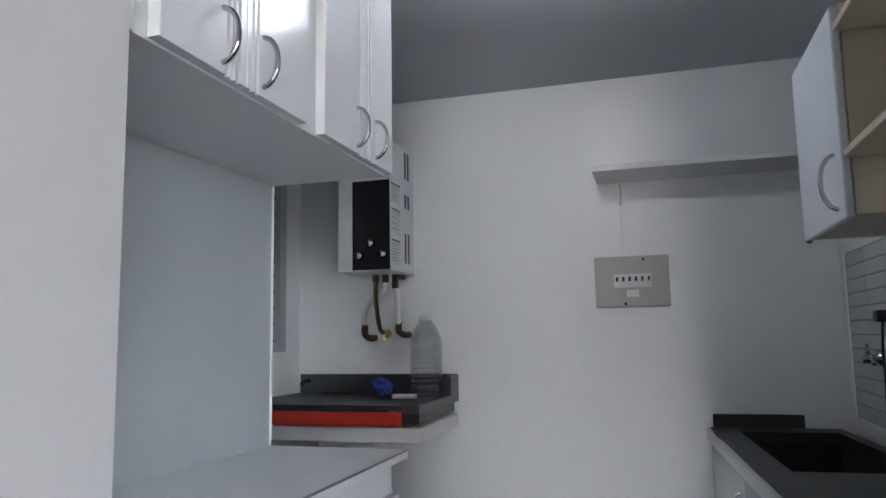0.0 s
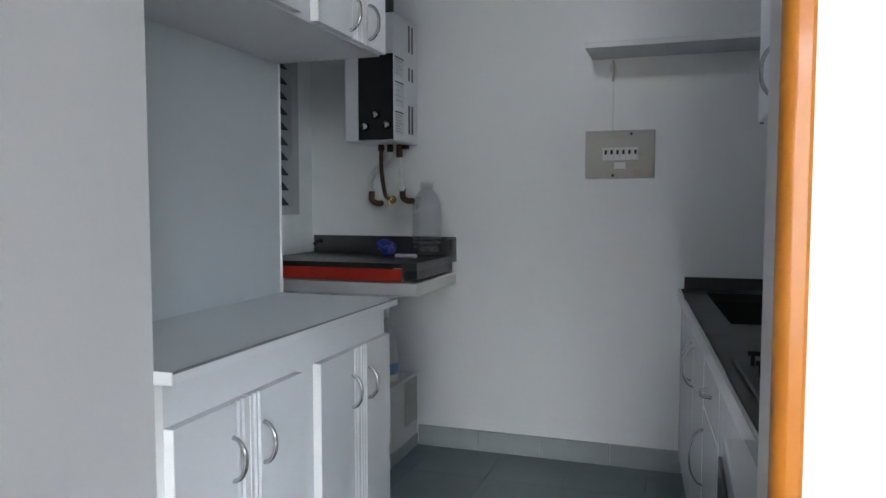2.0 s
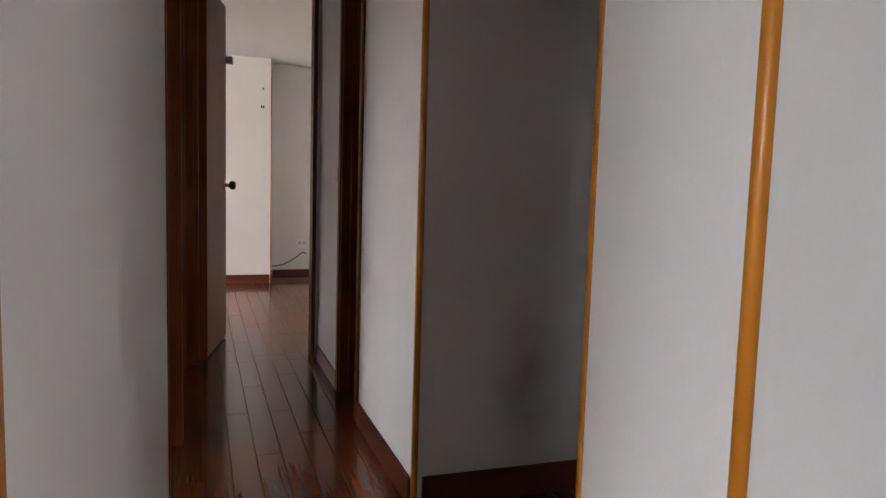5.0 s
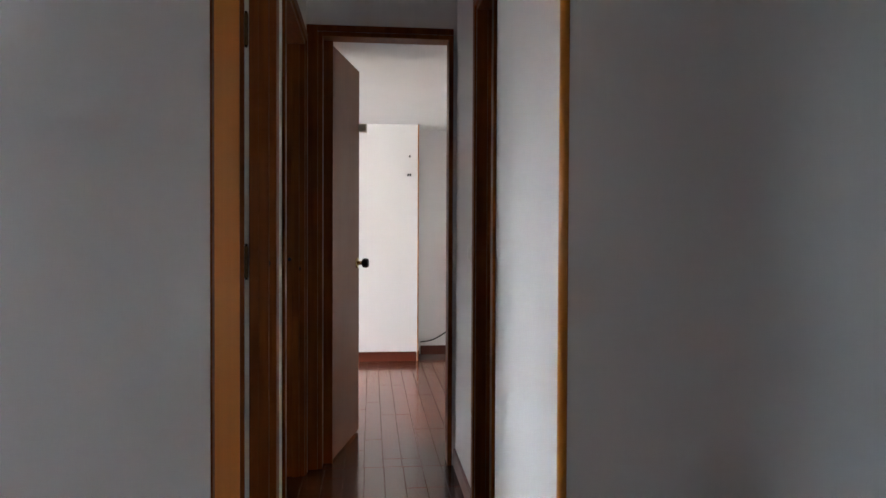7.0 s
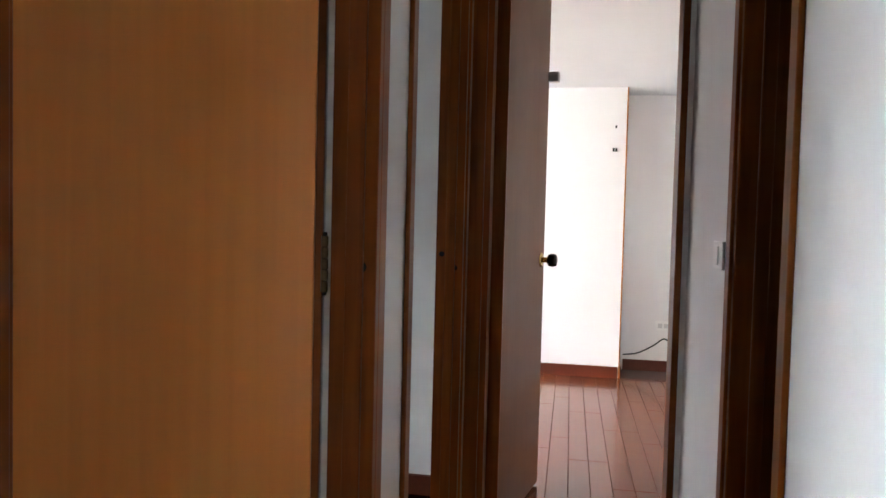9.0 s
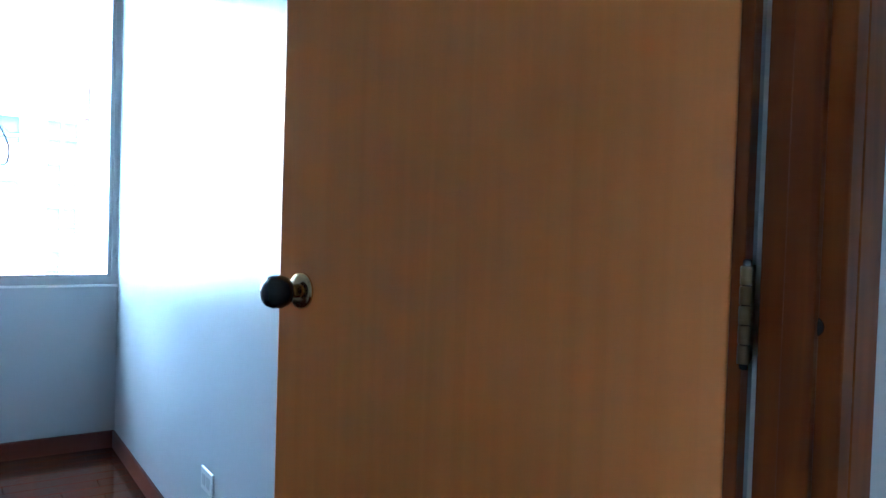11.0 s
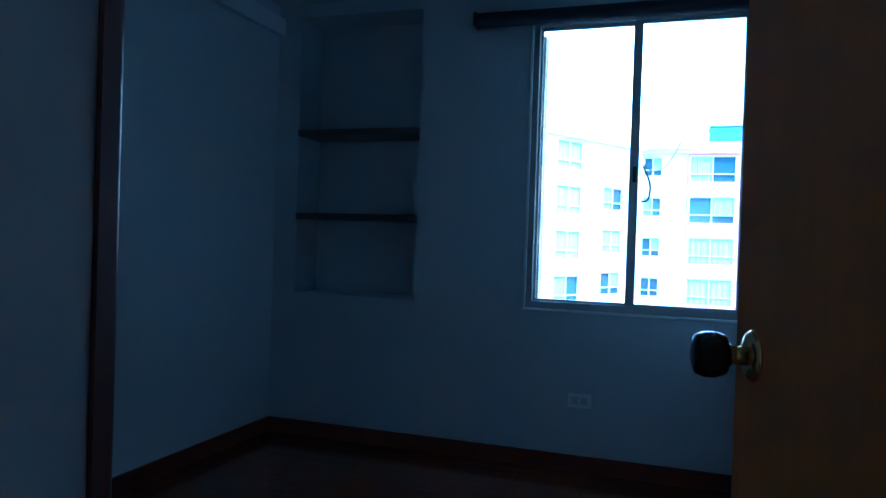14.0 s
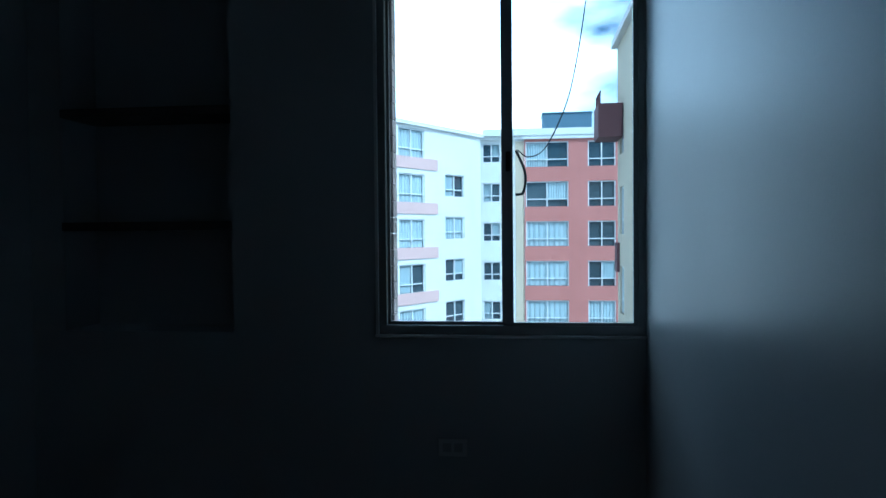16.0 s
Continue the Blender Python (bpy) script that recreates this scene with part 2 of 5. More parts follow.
CLEAR_PLASTIC = material("clear_plastic", (0.60, 0.63, 0.66), 0.1, bump=0.1, bump_scale=60)
CLEAR_PLASTIC.node_tree.nodes["Principled BSDF"].inputs["Alpha"].default_value = 0.32
JUG_PLASTIC = thin_plastic("clear_jug_plastic", (0.92, 0.93, 0.94))
# Dark board; its colour also takes in the shade on front and underside.
NICHE_BOARD = material("dark_shelf_board", (0.12, 0.10, 0.09), 0.5, dirt=0.2, dirt_scale=6)
OUTLET = material("pale_outlet_plastic", (0.55, 0.55, 0.54), 0.4, dirt=0.1)
BULB = glow_material("bulb_glow", (0.90, 0.94, 1.0), 9.0)
PORCELAIN = material("bulb_holder", (0.7, 0.7, 0.68), 0.35, dirt=0.1)
BLUE_BAG = material("blue_wrapper", (0.03, 0.05, 0.32), 0.3, dirt=0.2, dirt_scale=25, dark=(0.3, 0.32, 0.4))
BOTTLE_BLUE = material("blue_detergent_label", (0.16, 0.28, 0.5), 0.4, dirt=0.2, dirt_scale=20)
BOTTLE_WHITE = material("white_bottle", (0.55, 0.56, 0.56), 0.35, dirt=0.1)
BOTTLE_RED = material("brown_bottle", (0.22, 0.06, 0.04), 0.35, dirt=0.2)
STAIN = material("plaster_stain", (0.52, 0.47, 0.38), 0.7, dirt=0.5, dirt_scale=12, dark=(0.30, 0.25, 0.2))
CABLE = material("black_cable", (0.015, 0.015, 0.016), 0.5)
BRICK_RED = material("red_facade", (0.50, 0.20, 0.165), 0.85, dirt=0.25, dirt_scale=0.5)
FACADE_WHITE = material("white_facade", (0.80, 0.78, 0.75), 0.85, dirt=0.2, dirt_scale=0.4)
FACADE_BEIGE = material("beige_facade", (0.62, 0.52, 0.38), 0.85, dirt=0.25, dirt_scale=0.5)
FACADE_PINK = material("pink_facade_band", (0.68, 0.46, 0.42), 0.85, dirt=0.2, dirt_scale=0.5)
BALCONY_RED = material("dark_balcony_paint", (0.15, 0.07, 0.075), 0.8, dirt=0.3, dirt_scale=1.5)
FACADE_GREY = material("grey_facade", (0.42, 0.43, 0.45), 0.85, dirt=0.2, dirt_scale=0.5)
ROOF_TANK = material("roof_tank_paint", (0.10, 0.16, 0.22), 0.6, dirt=0.3, dirt_scale=0.8)
FAR_GLASS = material("far_window_glass", (0.05, 0.07, 0.085), 0.08, dirt=0.4, dirt_scale=0.7, dark=(0.14, 0.17, 0.19))
CURTAIN = material("pale_curtain", (0.50, 0.58, 0.60), 0.9, grain=0.6, grain_scale=(14, 14, 0.3), dark=(0.3, 0.38, 0.42))
FAR_FRAME = material("white_window_frame", (0.75, 0.76, 0.76), 0.5, dirt=0.1)
ASPHALT = material("ground_concrete", (0.16, 0.16, 0.15), 0.9, dirt=0.4, dirt_scale=0.3)


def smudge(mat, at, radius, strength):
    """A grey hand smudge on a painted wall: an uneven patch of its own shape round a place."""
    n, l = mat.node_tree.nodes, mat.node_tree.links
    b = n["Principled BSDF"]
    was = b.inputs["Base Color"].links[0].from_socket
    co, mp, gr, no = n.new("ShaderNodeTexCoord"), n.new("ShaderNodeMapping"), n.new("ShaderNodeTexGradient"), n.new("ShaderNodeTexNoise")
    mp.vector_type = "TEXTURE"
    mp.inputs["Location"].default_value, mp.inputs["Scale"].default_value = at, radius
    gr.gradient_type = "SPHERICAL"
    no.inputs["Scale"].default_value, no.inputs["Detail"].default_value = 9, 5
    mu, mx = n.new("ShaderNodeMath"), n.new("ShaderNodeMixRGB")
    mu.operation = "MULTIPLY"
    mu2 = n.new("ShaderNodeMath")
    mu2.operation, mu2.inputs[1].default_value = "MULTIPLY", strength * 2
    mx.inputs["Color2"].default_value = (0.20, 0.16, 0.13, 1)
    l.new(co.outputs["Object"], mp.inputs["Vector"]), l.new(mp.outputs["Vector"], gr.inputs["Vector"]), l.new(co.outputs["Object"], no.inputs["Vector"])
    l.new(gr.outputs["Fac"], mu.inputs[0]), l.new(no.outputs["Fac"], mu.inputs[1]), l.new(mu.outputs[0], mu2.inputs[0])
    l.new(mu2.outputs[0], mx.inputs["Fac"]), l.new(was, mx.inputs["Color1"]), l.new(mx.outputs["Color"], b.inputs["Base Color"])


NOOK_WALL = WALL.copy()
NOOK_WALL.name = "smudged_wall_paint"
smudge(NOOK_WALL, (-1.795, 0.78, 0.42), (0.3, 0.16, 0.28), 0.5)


MARKED_WALL = WALL.copy()
MARKED_WALL.name = "marked_wall_paint"
smudge(MARKED_WALL, (0.512, 0.372, 0.905), (0.013, 0.02, 0.004), 0.5)
smudge(MARKED_WALL, (0.506, 0.372, 0.868), (0.011, 0.02, 0.006), 0.4)


def rolled_gloss(mat):
    """A thin gloss coat with fine level ripples left by the roller."""
    n, l = mat.node_tree.nodes, mat.node_tree.links
    b = n["Principled BSDF"]
    co, mp, no, bp = n.new("ShaderNodeTexCoord"), n.new("ShaderNodeMapping"), n.new("ShaderNodeTexNoise"), n.new("ShaderNodeBump")
    mp.inputs["Scale"].default_value = (1.6, 1.6, 70)
    no.inputs["Scale"].default_value, no.inputs["Detail"].default_value = 1.0, 2
    bp.inputs["Strength"].default_value, bp.inputs["Distance"].default_value = 1.0, 0.008
    b.inputs["Coat Weight"].default_value, b.inputs["Coat Roughness"].default_value = 1.0, 0.14
    l.new(co.outputs["Object"], mp.inputs["Vector"]), l.new(mp.outputs["Vector"], no.inputs["Vector"])
    l.new(no.outputs["Fac"], bp.inputs["Height"]), l.new(bp.outputs["Normal"], b.inputs["Coat Normal"])


rolled_gloss(KITCHEN_WALL)
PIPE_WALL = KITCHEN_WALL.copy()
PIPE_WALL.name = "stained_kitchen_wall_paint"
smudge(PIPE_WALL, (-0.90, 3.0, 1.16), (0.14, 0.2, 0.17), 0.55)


# ---- building helpers ----
def bm_box(bm, x0, x1, y0, y1, z0, z1):
    v = [bm.verts.new(p) for p in ((x0, y0, z0), (x1, y0, z0), (x1, y1, z0), (x0, y1, z0), (x0, y0, z1), (x1, y0, z1), (x1, y1, z1), (x0, y1, z1))]
    for f in ((0, 3, 2, 1), (4, 5, 6, 7), (0, 1, 5, 4), (1, 2, 6, 5), (2, 3, 7, 6), (3, 0, 4, 7)):
        bm.faces.new([v[i] for i in f])
    return v


def box(x0, x1, y0, y1, z0, z1, bevel=0.0, segments=2):
    bm = bmesh.new()
    bm_box(bm, min(x0, x1), max(x0, x1), min(y0, y1), max(y0, y1), min(z0, z1), max(z0, z1))
    if bevel:
        bmesh.ops.bevel(bm, geom=bm.edges[:], offset=bevel, segments=segments, affect="EDGES", profile=0.5)
    return bm


def boxes(*many):
    bm = bmesh.new()
    for b in many:
        bm_box(bm, *b)
    return bm


def ring_slab(x0, x1, y0, y1, hx0, hx1, hy0, hy1, z0, z1, turn=None):
    """A slab with a rectangular hole right through it, as one closed mesh; turn maps its points."""
    bm = bmesh.new()
    turn = turn or (lambda p: p)
    loops = []
    for z in (z0, z1):
        for a, b, c, d in ((x0, x1, y0, y1), (hx0, hx1, hy0, hy1)):
            loops.append([bm.verts.new(turn(p)) for p in ((a, c, z), (b, c, z), (b, d, z), (a, d, z))])
    lo, li, uo, ui = loops
    for i in range(4):
        j = (i + 1) % 4
        for q in ((lo[i], lo[j], uo[j], uo[i]), (li[j], li[i], ui[i], ui[j]), (uo[i], uo[j], ui[j], ui[i]), (lo[j], lo[i], li[i], li[j])):
            bm.faces.new(q)
    bmesh.ops.recalc_face_normals(bm, faces=bm.faces[:])
    return bm


def lathe(profile, segments=24, axis="Z", at=(0, 0, 0)):
    """A turned body: profile is (radius, height) pairs."""
    bm = bmesh.new()
    rings = []
    for r, h in profile:
        ring = []
        for i in range(segments):
            a = 2 * math.pi * i / segments
            c, s = max(r, 1e-5) * math.cos(a), max(r, 1e-5) * math.sin(a)
            p = {"Z": (c, s, h), "Y": (c, h, -s), "X": (h, c, s)}[axis]
            ring.append(bm.verts.new((p[0] + at[0], p[1] + at[1], p[2] + at[2])))
        rings.append(ring)
    for a, b in zip(rings, rings[1:]):
        for i in range(segments):
            bm.faces.new((a[i], a[(i + 1) % segments], b[(i + 1) % segments], b[i]))
    bm.faces.new(rings[0][::-1]), bm.faces.new(rings[-1])
    for f in bm.faces:
        f.smooth = True
    bmesh.ops.recalc_face_normals(bm, faces=bm.faces[:])
    return bm


def smooth_path(points, steps=8):
    """Points along a soft curve through the given ones."""
    pts = [Vector(p) for p in points]
    pts = [2 * pts[0] - pts[1]] + pts + [2 * pts[-1] - pts[-2]]
    out = []
    for i in range(1, len(pts) - 2):
        a, b, c, d = pts[i - 1:i + 3]
        for k in range(steps):
            t = k / steps
            out.append(0.5 * (2 * b + (c - a) * t + (2 * a - 5 * b + 4 * c - d) * t * t + (3 * b - a - 3 * c + d) * t ** 3))
    return out + [pts[-2]]


def tube(points, radius, sides=8, steps=8):
    bm = bmesh.new()
    path = smooth_path(points, steps) if len(points) > 2 else [Vector(p) for p in points]
    rings, up = [], Vector((0.13, 0.31, 0.94))
    for i, p in enumerate(path):
        d = (path[min(i + 1, len(path) - 1)] - path[max(i - 1, 0)]).normalized()
        side = d.cross(up)
        side = side.normalized() if side.length > 0.05 else d.orthogonal().normalized()
        other = d.cross(side)
        rings.append([bm.verts.new(p + radius * (math.cos(2 * math.pi * k / sides) * side + math.sin(2 * math.pi * k / sides) * other)) for k in range(sides)])
    for a, b in zip(rings, rings[1:]):
        for k in range(sides):
            bm.faces.new((a[k], a[(k + 1) % sides], b[(k + 1) % sides], b[k]))
    bm.faces.new(rings[0][::-1]), bm.faces.new(rings[-1])
    for f in bm.faces:
        f.smooth = True
    bmesh.ops.recalc_face_normals(bm, faces=bm.faces[:])
    return bm


def solid(name, bm, mat):
    me = bpy.data.meshes.new(name)
    bm.to_mesh(me)
    bm.free()
    me.materials.append(mat)
    return new(name, me)


def part(name, bm, mat, parent, label=""):
    """One mesh under a thing or under a part; the mesh is given in the thing's own space."""
    ob = solid(name, bm, mat)
    ob.parent = parent
    return tagged(ob, label) if label else ob


def thing(name, m, label, category, group="", kind=""):
    ob = new(name)
    ob.matrix_world = m
    ob.empty_display_size = 0.1
    return tagged(ob, label, category, group, kind)


def structure(name, bm, mat, label, category):
    return tagged(solid(name, bm, mat), label, category, kind="structure")


def wall(name, axis, at0, at1, lo, hi, z0, z1, holes, mat, label):
    """A wall between at0 and at1 across axis, from lo to hi along it, with holes (lo, hi, z0, z1) cut right through."""
    cuts = sorted({lo, hi, *[h[0] for h in holes], *[h[1] for h in holes]})
    bm = bmesh.new()
    for a, b in zip(cuts, cuts[1:]):
        mid = (a + b) / 2
        spans, z = [], z0
        for h in sorted((h for h in holes if h[0] < mid < h[1]), key=lambda h: h[2]):
            if h[2] > z:
                spans.append((z, h[2]))
            z = h[3]
        if z < z1:
            spans.append((z, z1))
        for s, e in spans:
            if axis == "x":
                bm_box(bm, at0, at1, a, b, s, e)
            else:
                bm_box(bm, a, b, at0, at1, s, e)
    bmesh.ops.remove_doubles(bm, verts=bm.verts[:], dist=1e-5)
    seen = {}
    for f in bm.faces:
        key = tuple(sorted((round(v.co.x, 4), round(v.co.y, 4), round(v.co.z, 4)) for v in f.verts))
        seen.setdefault(key, []).append(f)
    bmesh.ops.delete(bm, geom=[f for fs in seen.values() if len(fs) > 1 for f in fs], context="FACES_ONLY")
    return structure(name, bm, mat, label, "wall")


# ---- the large structure ----
ZC_K, ZC_H, ZC_B, ZC_F = 2.25, 2.32, 2.50, 2.15      # ceilings: kitchen, hall, bedroom, far room
YP, YR, YL, YLB = 0.372, 0.388, -0.347, -0.43                      # hall side walls; bedroom side of the long wall
XB_W, XB_E, Y_S = -2.535, 0.05, -3.87                   # bedroom
XC = -1.795                                            # corner of the nook
X_FAR = -3.77                                         # wall with the far door

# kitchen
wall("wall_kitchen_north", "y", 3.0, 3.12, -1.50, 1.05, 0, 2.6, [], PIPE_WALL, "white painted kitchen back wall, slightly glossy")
wall("wall_kitchen_east", "x", 0.91, 1.05, 0.50, 3.0, 0, 2.6, [], KITCHEN_WALL, "white painted kitchen side wall")
wall("wall_kitchen_west", "x", -1.48, -1.36, 1.69, 3.0, 0, 2.6, [(2.10, 2.86, 1.12, 1.98)], KITCHEN_WALL, "white painted laundry wall with a louvre window")
wall("wall_laundry_south", "y", 1.61, 1.69, -1.48, -0.77, 0, 2.6, [], KITCHEN_WALL, "white painted wall behind the kitchen hutch")
wall("wall_hutch_back", "x", -0.86, -0.77, 0.724, 1.61, 0, 2.6, [], WALL, "painted wall between kitchen hutch and nook")
pillar_bm = box(-0.74, -0.354, YP, 0.724, 0, 2.6)
for v in pillar_bm.verts:
    if v.co.x > -0.5 and v.co.y > 0.5:
        v.co.x = -0.408
pillar = structure("wall_pillar", pillar_bm, WALL, "white painted wall pillar between kitchen and hall", "wall")
wall("wall_living_north", "y", YP, 0.50, 0.475, 7.4, 0, 2.6, [], MARKED_WALL, "white painted wall beside the kitchen opening")
structure("wall_kitchen_header", box(-0.354, 0.475, YP, 0.50, 2.12, 2.6), WALL, "white painted lintel over the kitchen opening", "wall")
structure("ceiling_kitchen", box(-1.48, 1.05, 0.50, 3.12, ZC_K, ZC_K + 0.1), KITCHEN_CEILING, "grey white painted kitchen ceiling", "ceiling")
structure("floor_kitchen", box(-1.48, 1.05, 0.36, 3.1, -0.12, -0.006), GROUT, "grey tiled kitchen floor with narrow joints", "floor")

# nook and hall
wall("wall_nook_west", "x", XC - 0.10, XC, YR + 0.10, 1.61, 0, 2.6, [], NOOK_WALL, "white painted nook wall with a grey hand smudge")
wall("wall_nook_north", "y", 1.55, 1.61, XC, -0.86, 0, 2.6, [], WALL, "white painted end wall of the nook")
RD0, RD1 = -3.09, -2.675                               # side door of the hall
wall("wall_hall_north", "y", YR, YR + 0.10, X_FAR - 0.10, XC, 0, 2.6, [(RD0, RD1, 0, 2.06)], WALL, "white painted hall wall with a side doorway")
D10, D11, D20, D21 = -2.56, -1.70, -3.69, -2.88       # bedroom door, bathroom door
wall("wall_hall_south", "y", YLB, YL, X_FAR - 0.10, 0.01, 0, 2.6, [(D10, D11, 0, 2.07), (D20, D21, 0, 2.06)], WALL, "white painted hall wall with two doorways")
wall("wall_hall_end", "x", X_FAR - 0.10, X_FAR, YL, YR, 0, 2.6, [(-0.29, 0.37, 0, 2.13)], WALL, "white painted wall round the far doorway")
structure("ceiling_hall", boxes((X_FAR, 0.01, YL, 1.61, ZC_H, ZC_H + 0.1), (0.01, 7.4, -4.05, YP, ZC_H, ZC_H + 0.1)), CEILING, "white painted hall ceiling", "ceiling")

# living room, behind the walker and unseen; window holes placed to light pillar and kitchen
wall("wall_living_east", "x", 7.4, 7.5, -4.05, 0.5, 0, 2.6, [], WALL, "white painted living room wall")
wall("wall_living_south", "y", -4.05, -3.93, 0.17, 7.4, 0, 2.6, [(0.50, 1.90, 0.3, 2.22), (2.7, 5.7, 0.3, 2.22)], WALL, "unseen living room wall with two window holes added for daylight")

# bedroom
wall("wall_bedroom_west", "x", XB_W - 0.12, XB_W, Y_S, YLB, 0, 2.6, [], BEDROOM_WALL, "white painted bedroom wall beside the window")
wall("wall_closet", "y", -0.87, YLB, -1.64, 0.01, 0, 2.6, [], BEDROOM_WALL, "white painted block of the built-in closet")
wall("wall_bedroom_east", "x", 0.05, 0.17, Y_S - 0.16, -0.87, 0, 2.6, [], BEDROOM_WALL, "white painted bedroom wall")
W0, W1, WZ0, WZ1 = -2.53, -1.472, 0.820, 2.315
N0, N1, NZ0, NZ1 = -0.852, -0.10, 0.824, 2.42
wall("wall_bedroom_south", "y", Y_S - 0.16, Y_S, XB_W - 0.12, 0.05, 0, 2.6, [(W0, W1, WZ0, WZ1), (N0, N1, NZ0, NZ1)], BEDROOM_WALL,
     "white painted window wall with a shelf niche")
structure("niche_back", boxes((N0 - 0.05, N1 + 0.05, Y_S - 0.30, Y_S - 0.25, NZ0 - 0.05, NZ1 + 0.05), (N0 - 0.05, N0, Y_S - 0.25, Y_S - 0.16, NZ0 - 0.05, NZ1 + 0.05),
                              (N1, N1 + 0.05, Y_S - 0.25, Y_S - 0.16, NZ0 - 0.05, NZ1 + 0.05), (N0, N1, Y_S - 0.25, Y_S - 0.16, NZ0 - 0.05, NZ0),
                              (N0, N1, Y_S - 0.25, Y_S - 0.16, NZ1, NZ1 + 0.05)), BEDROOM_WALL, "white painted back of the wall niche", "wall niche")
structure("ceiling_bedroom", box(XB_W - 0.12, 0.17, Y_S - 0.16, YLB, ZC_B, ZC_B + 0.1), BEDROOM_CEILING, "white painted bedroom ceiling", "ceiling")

# far room, bathroom and side room seen through doorways
wall("wall_far_column", "x", -7.1, -6.75, -2.2, 0.395, 0, 2.6, [], WALL, "white painted wall projection in the far room")
wall("wall_far_west", "x", -7.2, -7.1, -4.05, 2.6, 0, 2.6, [], WALL, "white painted end wall of the far room")
# Both windows are out of view; the small one is added for light.
wall("wall_far_south", "y", -4.05, -3.93, -7.1, XB_W - 0.12, 0, 2.6, [(-6.7, -4.5, 0.4, 2.1), (-3.65, -3.25, 1.0, 1.8)], WALL, "white painted far wall with two unseen window holes")
wall("wall_far_north", "y", 1.5, 1.6, -7.1, X_FAR - 0.10, 0, 2.6, [], WALL, "white painted far room wall")
wall("wall_far_east", "x", -4.30, -4.20, -3.93, YLB, 0, 2.6, [], WALL, "white painted wall between side bedroom and far room")
wall("wall_side_bedroom_north", "y", YLB, YL, -4.30, X_FAR - 0.10, 0, 2.6, [], WALL, "white painted wall beside the far doorway")
wall("wall_far_east_north", "x", X_FAR - 0.10, X_FAR, YR + 0.10, 1.5, 0, 2.6, [], WALL, "white painted wall between side room and far room")
wall("wall_side_room_north", "y", 1.5, 1.6, X_FAR, XC - 0.10, 0, 2.6, [], WALL, "white painted side room wall")
structure("ceiling_far_room", boxes((-7.2, X_FAR - 0.1, -4.05, 1.6, ZC_F, ZC_F + 0.1)), CEILING, "white painted far room ceiling", "ceiling")
structure("ceiling_small_rooms", boxes((-4.25, XB_W - 0.12, -3.93, YLB, ZC_H, ZC_H + 0.1), (X_FAR, XC, YR + 0.1, 1.6, ZC_H, ZC_H + 0.1)), CEILING,
          "white painted ceiling of the small rooms", "ceiling")

# wooden floors under the planks
floor_hall = structure("floor_hall", boxes((X_FAR - 0.1, 0.12, YLB, 1.61, -0.12, -0.004), (0.12, 7.5, -4.05, 0.36, -0.12, -0.004)), PLANK_GAP, "glossy reddish laminate hall floor", "floor")
floor_bedroom = structure("floor_bedroom", boxes((XB_W - 0.12, 0.12, -4.05, YLB, -0.12, -0.004)), PLANK_GAP, "glossy reddish laminate bedroom floor", "floor")
floor_far = structure("floor_far_room", boxes((-7.2, X_FAR - 0.1, -4.05, 1.61, -0.12, -0.004), (X_FAR - 0.1, XB_W - 0.12, -4.05, YLB, -0.12, -0.004)), PLANK_GAP, "glossy reddish laminate far room floor", "floor")


# wooden corner beads on the wall ends
def corner_bead(x, y, dx, dy, z1=2.3, w=0.014, t=0.005, side=None, mat=TRIM, label="varnished pine corner bead on a wall end"):
    """An L of varnished wood over a wall corner at x, y; the wall lies to dx, dy of it."""
    rr, side = 0.011, side or w
    rim = [(w, 0), (w, -t * 0.5), (w - 0.003, -t)]
    rim += [(rr - t + rr * math.cos(radians(270 - 9 * k)), rr - t + rr * math.sin(radians(270 - 9 * k))) for k in range(11)]
    rim += [(-t, side - 0.003), (-t * 0.5, side), (0, side), (0, 0)]
    bm = bmesh.new()
    lo = [bm.verts.new((x + dx * u, y + dy * v, 0)) for u, v in rim]
    hi = [bm.verts.new((x + dx * u, y + dy * v, z1)) for u, v in rim]
    for i in range(len(rim)):
        j = (i + 1) % len(rim)
        bm.faces.new((lo[i], lo[j], hi[j], hi[i])).smooth = 3 <= i < 13
    bm.faces.new(lo), bm.faces.new(hi)
    bmesh.ops.recalc_face_normals(bm, faces=bm.faces[:])
    return tagged(solid("trim", bm, mat), label, "trim", kind="structure")


corner_bead(-0.354, YP, -1, 1)
corner_bead(-0.74, YP, 1, 1)
corner_bead(0.475, YP, 1, 1, w=0.018, side=0.0075)
corner_bead(XC, YR, -1, 1)
corner_bead(0.01, YL, -1, -1)
corner_bead(-6.75, 0.395, -1, -1, z1=ZC_F, w=0.008, t=0.003)
# Bead colour darkened to paint in the shade on the closet corner.
corner_bead(-1.64, -0.87, 1, 1, w=0.035, side=0.035, mat=SKIRTING, label="wooden corner strip on the closet end, coloured dark for shade")


def skirting(x0, x1, y0, y1, h=0.085):
    bm = box(x0, x1, y0, y1, 0, h)
    bmesh.ops.bevel(bm, geom=[e for e in bm.edges if min(v.co.z for v in e.verts) > h - 0.001], offset=0.004, segments=2, affect="EDGES")
    return tagged(solid("baseboard", bm, SKIRTING), "reddish wooden baseboard along the wall", "baseboard", kind="structure")


T = 0.012
skirting(XC - 0.02, RD1 + 0.05, YR - T, YR, 0.095)
skirting(X_FAR, RD0 - 0.05, YR - T, YR)
skirting(XC, XC + T, YR + 0.03, 1.55, 0.105)
skirting(-0.86, XC + T, 1.55 - T, 1.55, 0.105)
skirting(D11 + 0.04, 0.01, YL, YL + T)
